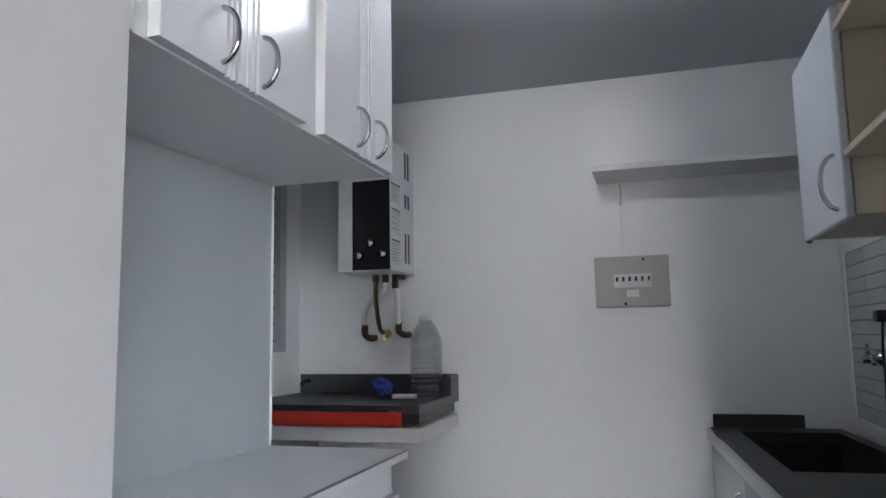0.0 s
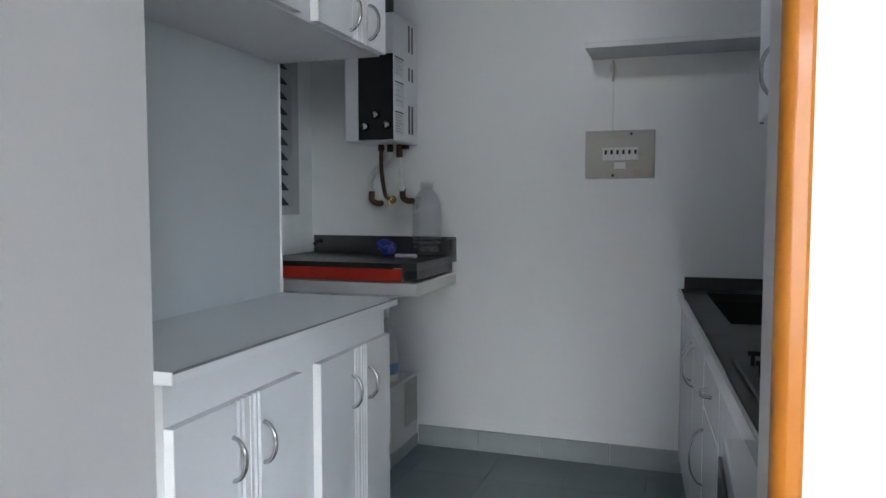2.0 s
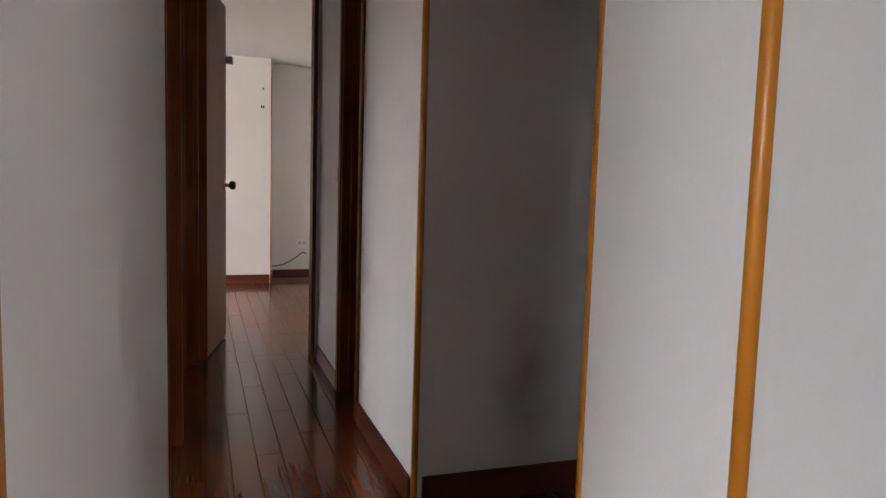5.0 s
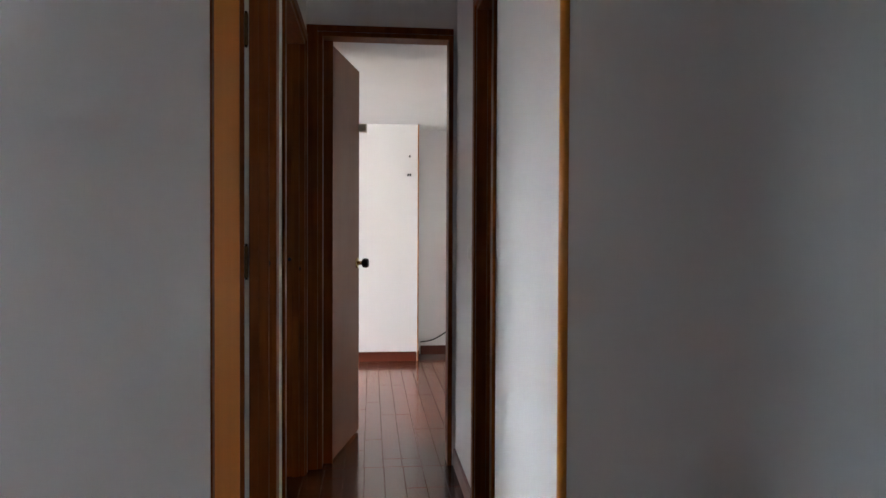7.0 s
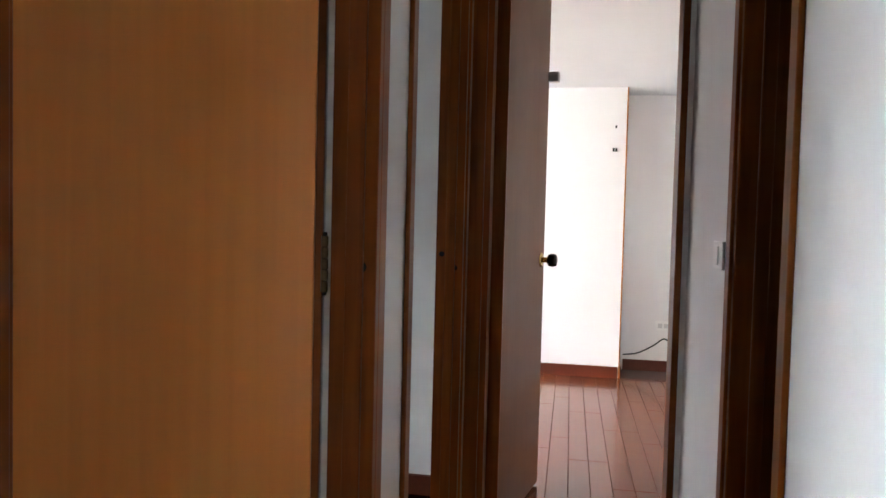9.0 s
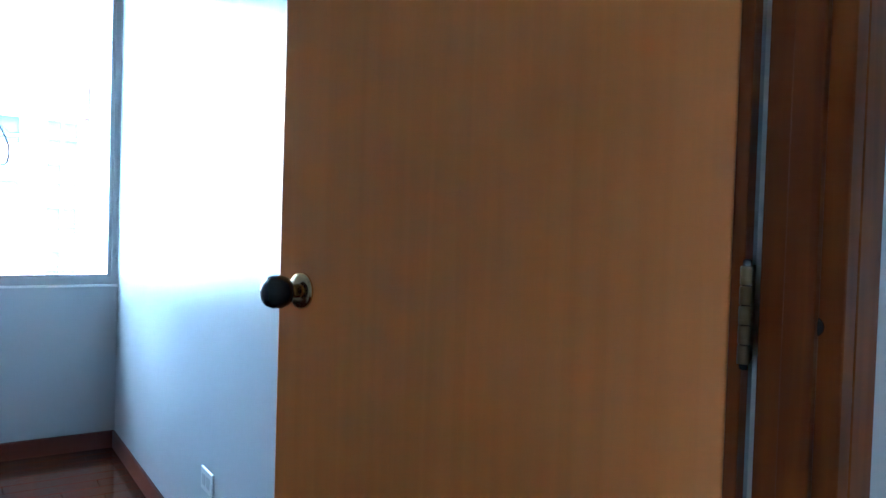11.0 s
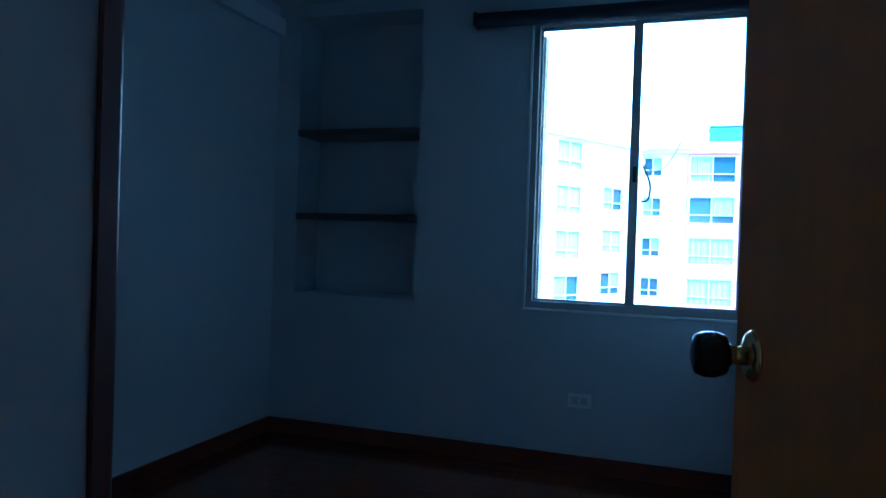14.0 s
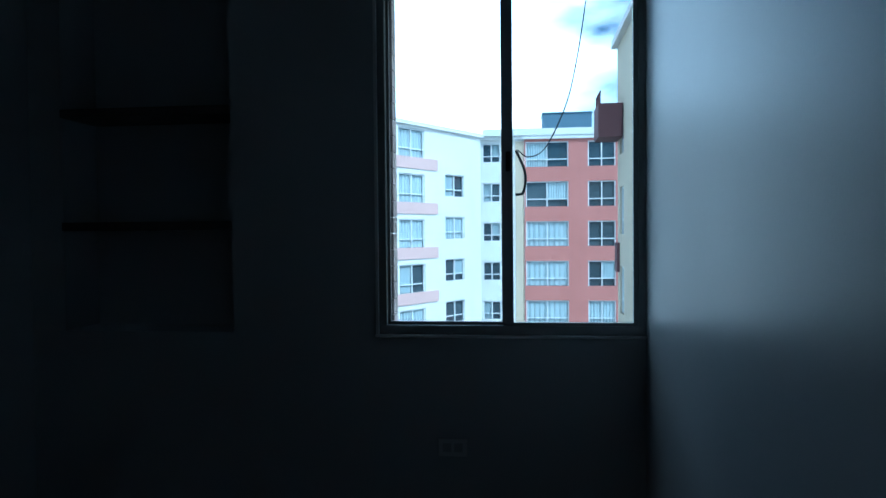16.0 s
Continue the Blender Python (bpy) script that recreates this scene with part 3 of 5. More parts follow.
skirting(D21 + 0.05, D10 - 0.055, YL, YL + T)
skirting(-0.70, -0.376, YP - T, YP)
skirting(0.51, 7.4, YP - T, YP)
skirting(XB_W, 0.05, Y_S, Y_S + T)
skirting(0.05 - T, 0.05, Y_S + T, -0.87)
skirting(XB_W, XB_W + T, Y_S + T, -0.62)
skirting(-6.75, -6.75 + T, -2.2, 0.38)
skirting(-7.1, -6.765, 0.395, 0.395 + T)
skirting(-7.1, -7.1 + T, 0.44, 1.5)
skirting(-7.1, X_FAR - 0.1, 1.5 - T, 1.5)
skirting(-4.2, -4.2 + T, -3.93, YLB)


# ---- doors ----
def door_frame(name, lo, hi, y0, y1, top, side_y, casing=0.045, casings=(True, True), east=(0.0, 0.0)):
    """A wooden jamb lining in a wall across y, with a casing on the side side_y."""
    f = thing(name, pose((lo + hi) / 2, (y0 + y1) / 2, 0), "stained wooden door frame with a narrow casing", "door frame", kind="structure")
    mx, my, t = (lo + hi) / 2, (y0 + y1) / 2, 0.022
    h = (hi - lo) / 2
    d0, d1 = y0 - my - 0.004, y1 - my + 0.004
    part("jamb", box(-h, -h + t, d0, d1, 0, top, 0.002), FRAME_WOOD, f)
    part("jamb", box(h - t, h, d0 + east[0], d1 + east[1], 0, top, 0.002), FRAME_WOOD, f)
    part("head", box(-h + t, h - t, d0, d1, top - t, top, 0.002), FRAME_WOOD, f)
    part("stop", box(-h + t, -h + t + 0.01, -0.012, 0.02, 0, top - t, 0.002), FRAME_WOOD, f)
    part("stop", box(h - t - 0.01, h - t, -0.012, 0.02, 0, top - t, 0.002), FRAME_WOOD, f)
    s = side_y - my
    a, b = (s, s + 0.012) if s > 0 else (s - 0.012, s)
    if casings[0]:
        part("casing", box(-h - casing, -h, a, b, 0, top + casing, 0.003), FRAME_WOOD, f)
    if casings[1]:
        part("casing", box(h, h + casing, a, b, 0, top + casing, 0.003), FRAME_WOOD, f)
    part("casing", box(-h, h, a, b, top, top + casing, 0.003), FRAME_WOOD, f)
    return f


def knob_set(leaf, x, z, y_face, sign):
    """A round knob on a brass rose and neck, standing off the leaf's face."""
    r = part("rose", lathe([(0.031, 0), (0.031, sign * 0.003), (0.026, sign * 0.007), (0.014, sign * 0.009)], 28, "Y", (x, y_face, z)), BRASS, leaf, "polished brass rose")
    r2 = lathe([(0.012, sign * 0.008), (0.011, sign * 0.024), (0.014, sign * 0.030)], 20, "Y", (x, y_face, z))
    part("neck", r2, BRASS, leaf, "brass neck")
    k = lathe([(0.014, sign * 0.030), (0.024, sign * 0.034), (0.0275, sign * 0.045), (0.027, sign * 0.058), (0.023, sign * 0.067), (0.013, sign * 0.070), (0.0, sign * 0.0705)], 28, "Y", (x, y_face, z))
    part("knob", k, KNOB_DARK, leaf, "dark brown round knob")
    return r


def hinge(leaf, z):
    """A butt hinge: a plate on the leaf's edge and a barrel of five knuckles with a pin."""
    h = part("hinge", boxes((-0.0102, -0.0087, -0.030, 0.0, z - 0.05, z + 0.05)), HINGE_BRASS, leaf, "aged brass butt hinge")
    for k in range(5):
        z0 = z - 0.05 + k * 0.02
        part("knuckle", lathe([(0.0, z0 + 0.0006), (0.0058, z0 + 0.0006), (0.0064, z0 + 0.002), (0.0064, z0 + 0.018), (0.0058, z0 + 0.0194), (0.0, z0 + 0.0194)], 12, "Z", (-0.013, 0.006, 0)), HINGE_BRASS, h)
    part("pin", lathe([(0.0, z - 0.056), (0.004, z - 0.055), (0.0045, z - 0.051), (0.0045, z + 0.051), (0.004, z + 0.056), (0.0, z + 0.057)], 10, "Z", (-0.013, 0.006, 0)), KNOB_DARK, h, "dark hinge pin")
    return h


def door_leaf(name, hinge_x, hinge_y, angle, width, top, mat, label, sides):
    d = thing(name, pose(hinge_x, hinge_y, 0, 0, 0, angle), label, "door", kind="structure")
    part("leaf", box(0.006, width, -0.036, 0.0, 0.012, top, 0.0025), mat, d)
    part("edge_strip", box(-0.0085, 0.0055, -0.030, -0.0012, 0.013, top - 0.001, 0.0015), FRAME_WOOD, d, "dark stained hinge edge")
    part("latch_plate", box(width - 0.001, width + 0.0015, -0.030, -0.006, 0.97, 1.09, 0.0), BRASS, d, "brass latch plate on the door edge")
    for s, y in sides:
        knob_set(d, width - 0.063, 1.028, y, s)
    for z in (0.25, 1.06, 1.78):
        hinge(d, z)
    return d


door_frame("door_frame_1", D10, D11, YLB + 0.022, YL + 0.016, 2.07, YL + 0.008, casings=(True, False), east=(-0.022, -0.016))
part("plug", lathe([(0.010, 0), (0.010, 0.003), (0.006, 0.004)], 14, "X", (-(D11 - D10) / 2 + 0.022, 0.015, 1.056)), KNOB_DARK, bpy.data.objects["door_frame_1"], "dark plug in the jamb")
door_leaf("door_1", -2.527, -0.432, -75.3, 0.776, 2.04, DOOR_WOOD, "plain honey brown veneered bedroom door standing open", ((1, 0.0), (-1, -0.036)))
door_frame("door_frame_2", D20, D21, YLB, YL, 2.06, YL)
for dx, zz in ((0.022, 0.985), (0.022, 1.03)):
    part("plug", lathe([(0.009, 0), (0.009, 0.003), (0.006, 0.004)], 14, "X", (-(D21 - D20) / 2 + dx, 0.02 - (zz - 0.985) * 1.0, zz)), KNOB_DARK, bpy.data.objects["door_frame_2"], "dark plug in the jamb")
door_frame("door_frame_3", RD0, RD1, YR, YR + 0.10, 2.06, YR)
part("strike_plate", box(-(RD1 - RD0) / 2 + 0.022, -(RD1 - RD0) / 2 + 0.024, -0.012, 0.012, 0.95, 1.03), BRASS, bpy.data.objects["door_frame_3"], "brass strike plate")

# far door frame across x
ff = thing("door_frame_4", pose(X_FAR - 0.05, 0.04, 0), "stained wooden frame of the far doorway", "door frame", kind="structure")
part("jamb", box(-0.054, 0.054, -0.33, -0.308, 0, 2.13, 0.002), FRAME_WOOD, ff)
part("jamb", box(-0.054, 0.054, 0.308, 0.33, 0, 2.13, 0.002), FRAME_WOOD, ff)
part("head", box(-0.054, 0.054, -0.308, 0.308, 2.108, 2.13, 0.002), FRAME_WOOD, ff)
part("casing", box(0.05, 0.062, -0.384, -0.33, 0, 2.16, 0.003), FRAME_WOOD, ff)
part("casing", box(0.05, 0.062, -0.33, 0.33, 2.13, 2.16, 0.003), FRAME_WOOD, ff)
part("stop", box(-0.054, -0.030, -0.3075, -0.262, 0, 2.107, 0.002), FRAME_WOOD, ff)
far_leaf = thing("door_4", pose(X_FAR - 0.09, -0.225, 0, 0, 0, 168), "brown veneered far door standing open, coloured darker for shade", "door", kind="structure")
part("leaf", box(0.006, 0.585, -0.001, 0.035, 0.012, 2.09, 0.0025), FAR_DOOR_WOOD, far_leaf)
knob_set(far_leaf, 0.53, 0.985, -0.001, -1)
knob_set(far_leaf, 0.53, 0.985, 0.035, 1)
part("hook", box(0.565, 0.600, -0.045, -0.002, 1.74, 1.785, 0.004), PANEL_GREY, far_leaf, "small grey hook on the door edge")


# ---- bedroom window ----
def sliding_window():
    w = thing("window_1", pose(W1, Y_S - 0.02, WZ0), "aluminium two-pane sliding window in a painted reveal", "window", kind="structure")
    W, H, d = W1 - W0, WZ1 - WZ0, 0.055
    flat = lambda p: (p[0], p[2], p[1])
    part("window_frame", ring_slab(-W, 0, 0, H, -W + 0.022, -0.030, 0.036, H - 0.03, -d, 0.012, flat), ALU, w)
    for a, b, y, na, nb in ((-0.535, -0.024, -0.048, 0.036, 0.016), (-W + 0.022, -0.51, -0.022, 0.018, 0.036)):
        s = part("sash", ring_slab(a, b, 0.03, H - 0.03, a + na, b - nb, 0.048, H - 0.048, y, y + 0.02, flat), ALU, w)
        p = part("pane", box(a + na, b - nb, y + 0.008, y + 0.011, 0.048, H - 0.048), GLASS, s)
        p.visible_shadow = False
    for k in range(int(H / 0.068)):
        part("brick", box(-0.050, -0.001, -0.139, -d - 0.002, 0.004 + k * 0.068, 0.0695 + k * 0.068, 0.0015, 1), REVEAL_BRICK, w)
    part("latch", box(-0.538, -0.518, -0.02, 0.006, 0.655, 0.735, 0.004), BLACK_PLASTIC, w, "black sash latch")
    part("window_sill", box(-W - 0.012, 0.015, 0.004, 0.034, -0.012, 0.0, 0.003), EDGE_WHITE, w, "white painted sill strip")
    part("reveal_bead", box(0.0, 0.014, 0.012, 0.026, 0.0, H, 0.003), EDGE_WHITE, w, "white bead beside the frame")
    return w


sliding_window()


# ---- kitchen ----
def bow_handle(parent, m, length=0.11, out=0.032):
    """A bowed chrome handle; local z runs along it, local x stands off the door."""
    pts = [m @ Vector(p) for p in ((0, 0, -length / 2), (out * 0.55, 0, -length * 0.42), (out, 0, -length * 0.18), (out, 0, length * 0.18), (out * 0.55, 0, length * 0.42), (0, 0, length / 2))]
    h = part("handle", tube(pts, 0.0048, 8, 5), CHROME, parent, "bowed chrome handle")
    return h


def grooved_door(parent, x, y0, y1, z0, z1, groove_at, mat=LAMINATE, t=0.020):
    """A door whose face looks to +x, with three upright grooves near one edge and one level groove near the top."""
    g, deep = 0.0048, 0.007
    front = [(y0, x)] + [(y0, x + t)]
    for c in groove_at:
        front += [(c - g, x + t), (c - g * 0.6, x + t - deep), (c + g * 0.6, x + t - deep), (c + g, x + t)]
    front += [(y1, x + t), (y1, x)]
    bm = bmesh.new()
    lo, hi = [[bm.verts.new((px, py, z)) for py, px in front] for z in (z0, z1)]
    for k in range(len(front)):
        m = (k + 1) % len(front)
        bm.faces.new((lo[k], lo[m], hi[m], hi[k]))
    bm.faces.new(lo[::-1]), bm.faces.new(hi)
    bmesh.ops.recalc_face_normals(bm, faces=bm.faces[:])
    d = part("door", bm, mat, parent)
    part("edge_band", box(x, x + t + 0.001, y0 - 0.0015, y0 + 0.001, z0, z1), EDGE_WHITE, d, "white edge band")
    return d


def hutch_base():
    c = thing("base_cabinet", pose(-0.413, 0.726, 0), "white laminate base cabinet with grooved doors under a counter", "cabinet")
    L = 0.962
    part("body", box(-0.345, 0, 0.019, L - 0.019, 0.07, 0.8815), LAMINATE, c)
    part("side_panel", box(-0.345, 0.0, 0, 0.018, 0.0, 0.8815), LAMINATE, c)
    part("side_panel", box(-0.345, 0.0, L - 0.018, L, 0.0, 0.8815), LAMINATE, c)
    part("toe_kick", box(-0.30, -0.04, 0.019, L - 0.019, 0, 0.069), LAMINATE, c)
    part("edge_band", box(0.0005, 0.0035, -0.001, 0.019, 0.0, 0.8815), EDGE_WHITE, c, "bright white front edge of the side panel")
    for a, b, gs, hy in ((0.022, 0.244, (0.205, 0.222), 0.188), (0.246, 0.452, (0.262, 0.277), 0.293), (0.536, 0.758, (0.722, 0.738), 0.705), (0.760, 0.955, (0.776, 0.791), 0.806)):
        d = grooved_door(c, 0.001, a, b, 0.05, 0.797, gs)
        bow_handle(d, Matrix.Translation((0.021, hy, 0.690)), 0.085, 0.026)
    return c


hutch_base()
ct = thing("countertop", pose(0, 0, 0), "glossy white laminate countertop on the base cabinet", "countertop")
part("slab", box(-0.766, -0.379, 0.7255, 1.695, 0.882, 0.900, 0.0015), COUNTER_WHITE, ct)
part("nosing", box(-0.3785, -0.372, 0.7255, 1.695, 0.880, 0.8965, 0.001), LAMINATE, ct, "white laminate nosing")
part("seam", box(-0.3783, -0.3722, 0.7265, 1.6945, 0.8967, 0.9002), SEAM, ct, "dark seam under the top sheet")
part("end_cap", box(-0.415, -0.3705, 0.7225, 0.7252, 0.878, 0.9012, 0.001), EDGE_WHITE, ct, "bright white end cap")


def hutch_upper():
    c = thing("wall_cabinet", pose(-0.425, 0.726, 1.592), "white laminate wall cabinet with grooved doors and chrome handles", "cabinet")
    L, H = 0.968, 0.655
    part("body", boxes((-0.347, 0, 0, L, 0.0, H)), LAMINATE, c)
    part("edge_band", box(0.0005, 0.004, -0.001, 0.02, 0, H), EDGE_WHITE, c, "bright white front edge of the side panel")
    for a, b, gs, hy in ((0.052, 0.270, (0.216, 0.232, 0.248), 0.200), (0.272, 0.488, (0.290, 0.306), 0.322), (0.566, 0.802, (0.755, 0.770, 0.785), 0.735), (0.804, 0.964, (0.822, 0.836), 0.850)):
        d = grooved_door(c, 0.001, a, b, 0.004, H - 0.03, gs)
        bow_handle(d, Matrix.Translation((0.021, hy, 0.066)), 0.092, 0.028)
    return c


hutch_upper()
hp = thing("hutch_panel", pose(0, 0, 0), "greyish white laminate back panel between counter and wall cabinet", "panel")
part("panel", box(-0.767, -0.755, 0.727, 1.69, 0.9005, 1.5915), PANEL_BOARD, hp)
part("edge_band", box(-0.768, -0.752, 1.6902, 1.700, 0.9005, 1.5915, 0.002), EDGE_WHITE, hp)


def breaker_panel():
    p = thing("breaker_panel", pose(0.146, 3.0, 1.385), "grey metal breaker panel with six black switches", "breaker panel")
    part("plate", box(-0.147, 0.147, -0.012, 0, -0.104, 0.104, 0.003), PANEL_GREY, p)
    part("switch_slot", box(-0.072, 0.078, -0.0135, -0.0118, -0.024, 0.030), SWITCH_WHITE, p, "white row behind the switches")
    for i in range(6):
        s = part("breaker", box(-0.068 + i * 0.025, -0.048 + i * 0.025, -0.022, -0.0132, -0.022, 0.026, 0.002), SWITCH_WHITE, p)
        part("toggle", box(-0.063 + i * 0.025, -0.053 + i * 0.025, -0.028, -0.0215, 0.000, 0.019, 0.002), BLACK_PLASTIC, s, "black breaker toggle")
    part("sticker", box(-0.022, 0.026, -0.0128, -0.0118, -0.062, -0.034), SWITCH_WHITE, p, "pale paper sticker")
    part("sticker", box(0.062, 0.135, -0.0128, -0.0118, -0.094, -0.068), STAIN, p, "yellowed strip of tape")
    for x, z in ((0.048, 0.088), (-0.028, -0.090)):
        part("screw", lathe([(0.006, -0.0145), (0.005, -0.0118)], 10, "Y", (x, 0, z)), BLACK_PLASTIC, p)
    part("stain", box(-0.016, 0.012, -0.0126, -0.0118, 0.052, 0.082), STAIN, p, "round worn spot")
    return p


breaker_panel()
sh = thing("wall_shelf", pose(0.40, 3.0, 1.798), "thin grey white shelf board fixed to the wall", "shelf")
part("board", box(-0.378, 0.505, -0.255, 0, 0.0, 0.022, 0.002), LAMINATE, sh)
cd = thing("cable_conduit", pose(0.113, 3.0, 0), "thin white surface conduit from shelf to breaker panel", "conduit")
part("conduit", box(-0.004, 0.004, -0.008, 0, 1.489, 1.77, 0.001), SWITCH_WHITE, cd)
part("wire", tube([(0.0, -0.012, 1.79), (0.006, -0.02, 1.76), (0.0, -0.012, 1.70)], 0.004, 6, 4), PANEL_GREY, cd, "grey wire end")
part("clip", box(-0.018, -0.004, -0.02, 0, 1.745, 1.775, 0.003), SWITCH_WHITE, cd)
part("clip", box(0.004, 0.014, -0.016, 0, 1.735, 1.765, 0.003), SWITCH_WHITE, cd)


def ceiling_bulb():
    b = thing("ceiling_lamp", pose(0.0, 1.78, ZC_K), "bare glowing bulb in a round ceiling holder", "ceiling lamp")
    part("holder", lathe([(0.055, 0), (0.055, -0.012), (0.045, -0.022), (0.025, -0.028), (0.023, -0.055), (0.0, -0.055)], 24), PORCELAIN, b, "round white lamp holder")
    part("bulb", lathe([(0.014, -0.055), (0.016, -0.07), (0.028, -0.09), (0.034, -0.112), (0.030, -0.135), (0.016, -0.149), (0.0, -0.152)], 20), BULB, b, "glowing white bulb")
    return b


ceiling_bulb()


def water_heater():
    h = thing("water_heater", pose(-0.912, 3.0, 1.446), "white wall-hung gas water heater with a black front", "water heater")
    part("body", box(-0.119, 0.120, -0.300, 0.0, 0.0, 0.555, 0.008), HEATER_WHITE, h)
    f = part("front_panel", box(-0.048, 0.118, -0.3035, -0.3005, 0.006, 0.378, 0.001), BLACK_GLASS, h, "black glass control front")
    for x, z in ((-0.016, 0.065), (0.035, 0.115), (0.088, 0.070)):
        part("control_knob", lathe([(0.017, 0), (0.016, -0.010), (0.012, -0.016), (0, -0.016)], 18, "Y", (x, -0.3035, z)), CHROME, f, "grey rotary knob")
    for z0, z1, lines in ((0.285, 0.372, 6), (0.155, 0.265, 4), (0.030, 0.135, 7)):
        l = part("label", box(0.1202, 0.1210, -0.292, -0.185, z0, z1), LABEL_GREY, h, "printed instruction label")
        part("print", box(0.1209, 0.1214, -0.290, -0.187, z1 - 0.008, z1 - 0.002), INK, l)
        for k in range(lines):
            z = z1 - 0.016 - k * (z1 - z0 - 0.02) / lines
            part("print", box(0.1209, 0.1213, -0.284, -0.200 - 0.018 * ((k * 5) % 3), z - 0.0035, z), PRINT_GREY, l)
    for z0, z1 in ((0.415, 0.535), (0.285, 0.345), (0.045, 0.175)):
        for y in (-0.125, -0.085):
            part("vent_slot", box(0.1200, 0.1212, y, y + 0.016, z0, z1, 0.0), INK, h, "dark vent slot")
            part("vent_lip", box(0.1200, 0.1235, y + 0.017, y + 0.021, z0, z1, 0.0), HEATER_WHITE, h)
    part("drain_foot", lathe([(0.022, 0.0), (0.022, -0.018), (0, -0.018)], 16, "Z", (0.075, -0.06, 0)), STEEL, h)
    part("flue", lathe([(0.045, 0.555), (0.045, ZC_K - 1.45)], 20, "Z", (0.0, -0.12, 0)), STEEL, h, "grey metal flue pipe")
    hang = lambda many: [(x - 0.023, y, z * 1.2) for x, y, z in many]
    pts = ((0.05, -0.12, 0.0), (0.04, -0.12, -0.06), (-0.04, -0.09, -0.10), (-0.078, -0.06, -0.15), (-0.075, -0.045, -0.20))
    part("hose", tube(hang(pts), 0.0115), HOSE_WHITE, h, "white flexible hose")
    part("hose", tube(hang(((0.092, -0.11, -0.03), (0.098, -0.10, -0.10), (0.086, -0.07, -0.15), (0.085, -0.055, -0.175))), 0.012), HOSE_WHITE, h, "white flexible hose")
    part("gas_pipe", tube(hang(((0.005, -0.12, 0.0), (0.006, -0.12, -0.10), (0.010, -0.09, -0.19), (0.010, -0.04, -0.21))), 0.0095), RUST, h, "dark rusty gas pipe")
    for x, y, z0, z1 in ((0.05, -0.12, -0.035, 0.0), (0.092, -0.11, -0.06, 0.0), (0.005, -0.12, -0.03, 0.0)):
        part("fitting", lathe([(0.014, z0), (0.016, z0 + 0.01), (0.014, z1)], 10, "Z", (x - 0.023, y, 0)), RUST, h)
    for x, z in ((-0.098, -0.26), (0.062, -0.248)):
        e = tube(((x, -0.05, z + 0.045), (x, -0.05, z + 0.005), (x + 0.018, -0.035, z - 0.012), (x + 0.03, 0.0, z - 0.012)), 0.0145)
        part("elbow", e, RUST, h, "rusty pipe elbow")
    part("valve", lathe([(0.012, -0.045), (0.018, -0.03), (0.014, -0.012), (0.02, 0.0)], 12, "Y", (-0.011, 0.0, -0.255)), BRASS, h, "brass shut-off valve")
    part("valve_lever", box(-0.017, -0.005, -0.05, -0.043, -0.29, -0.24, 0.002), BRASS, h)
    return h


water_heater()


def laundry_sink():
    s = thing("laundry_sink", pose(-1.36, 3.0, 0), "steel laundry counter with a red front band", "sink")
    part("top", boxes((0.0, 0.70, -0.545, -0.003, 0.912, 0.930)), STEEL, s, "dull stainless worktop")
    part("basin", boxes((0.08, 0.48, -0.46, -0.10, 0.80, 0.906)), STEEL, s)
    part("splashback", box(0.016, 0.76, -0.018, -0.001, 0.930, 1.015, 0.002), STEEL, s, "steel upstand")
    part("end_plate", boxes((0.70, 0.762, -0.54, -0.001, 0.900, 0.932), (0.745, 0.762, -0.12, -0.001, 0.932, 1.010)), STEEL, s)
    part("front_band", box(0.0, 0.70, -0.552, -0.546, 0.856, 0.908, 0.001), RED_BAND, s, "bright red front band")
    # Black block stands in for the shade under the steel end plate.
    part("shadow_gap", box(0.701, 0.755, -0.52, -0.05, 0.862, 0.898), BLACK_PLASTIC, s)
    part("slab", box(0.0, 0.76, -0.53, -0.001, 0.795, 0.849, 0.004), WALL, s, "white painted slab")
    part("tap", tube(((0.06, -0.02, 0.985), (0.06, -0.06, 0.99), (0.06, -0.09, 0.975)), 0.010), KNOB_DARK, s, "dark tap")
    return s


laundry_sink()
pl = thing("laundry_plinth", pose(-1.36, 3.0, 0), "white painted masonry plinth with a grey vent", "plinth", kind="structure")
part("block", boxes((0.0, 0.56, -0.50, -0.001, 0.0, 0.355)), WALL, pl)
part("vent", box(0.5605, 0.566, -0.17, -0.015, 0.13, 0.34, 0.001), PANEL_GREY, pl, "grey vent plate")
part("pier", boxes((0.0, 0.10, -0.50, -0.001, 0.355, 0.795)), WALL, pl)


def bottle(name, x, y, z, profile, mat, label, cap=None, cap_mat=None, band=None, band_mat=None):
    b = thing(name, pose(x, y, z), label, "bottle")
    part("body", lathe(profile, 28), mat, b)
    if cap:
        part("cap", lathe(cap, 20), cap_mat, b)
    if band:
        part("label", lathe(band, 28), band_mat, b)
    return b


jug = [(0.0, 0.0), (0.062, 0.0), (0.068, 0.008), (0.068, 0.03)]
for i in range(8):
    z = 0.035 + i * 0.021
    jug += [(0.069, z), (0.069, z + 0.008), (0.0645, z + 0.011), (0.0645, z + 0.018)]
jug += [(0.068, 0.21), (0.064, 0.24), (0.052, 0.272), (0.034, 0.300), (0.025, 0.312), (0.024, 0.322), (0.0, 0.322)]
bottle("water_jug", -0.708, 2.89, 0.931, jug, JUG_PLASTIC, "large empty clear plastic water jug with ribs", [(0.029, 0.315), (0.029, 0.338), (0.026, 0.341), (0, 0.341)], SWITCH_WHITE)
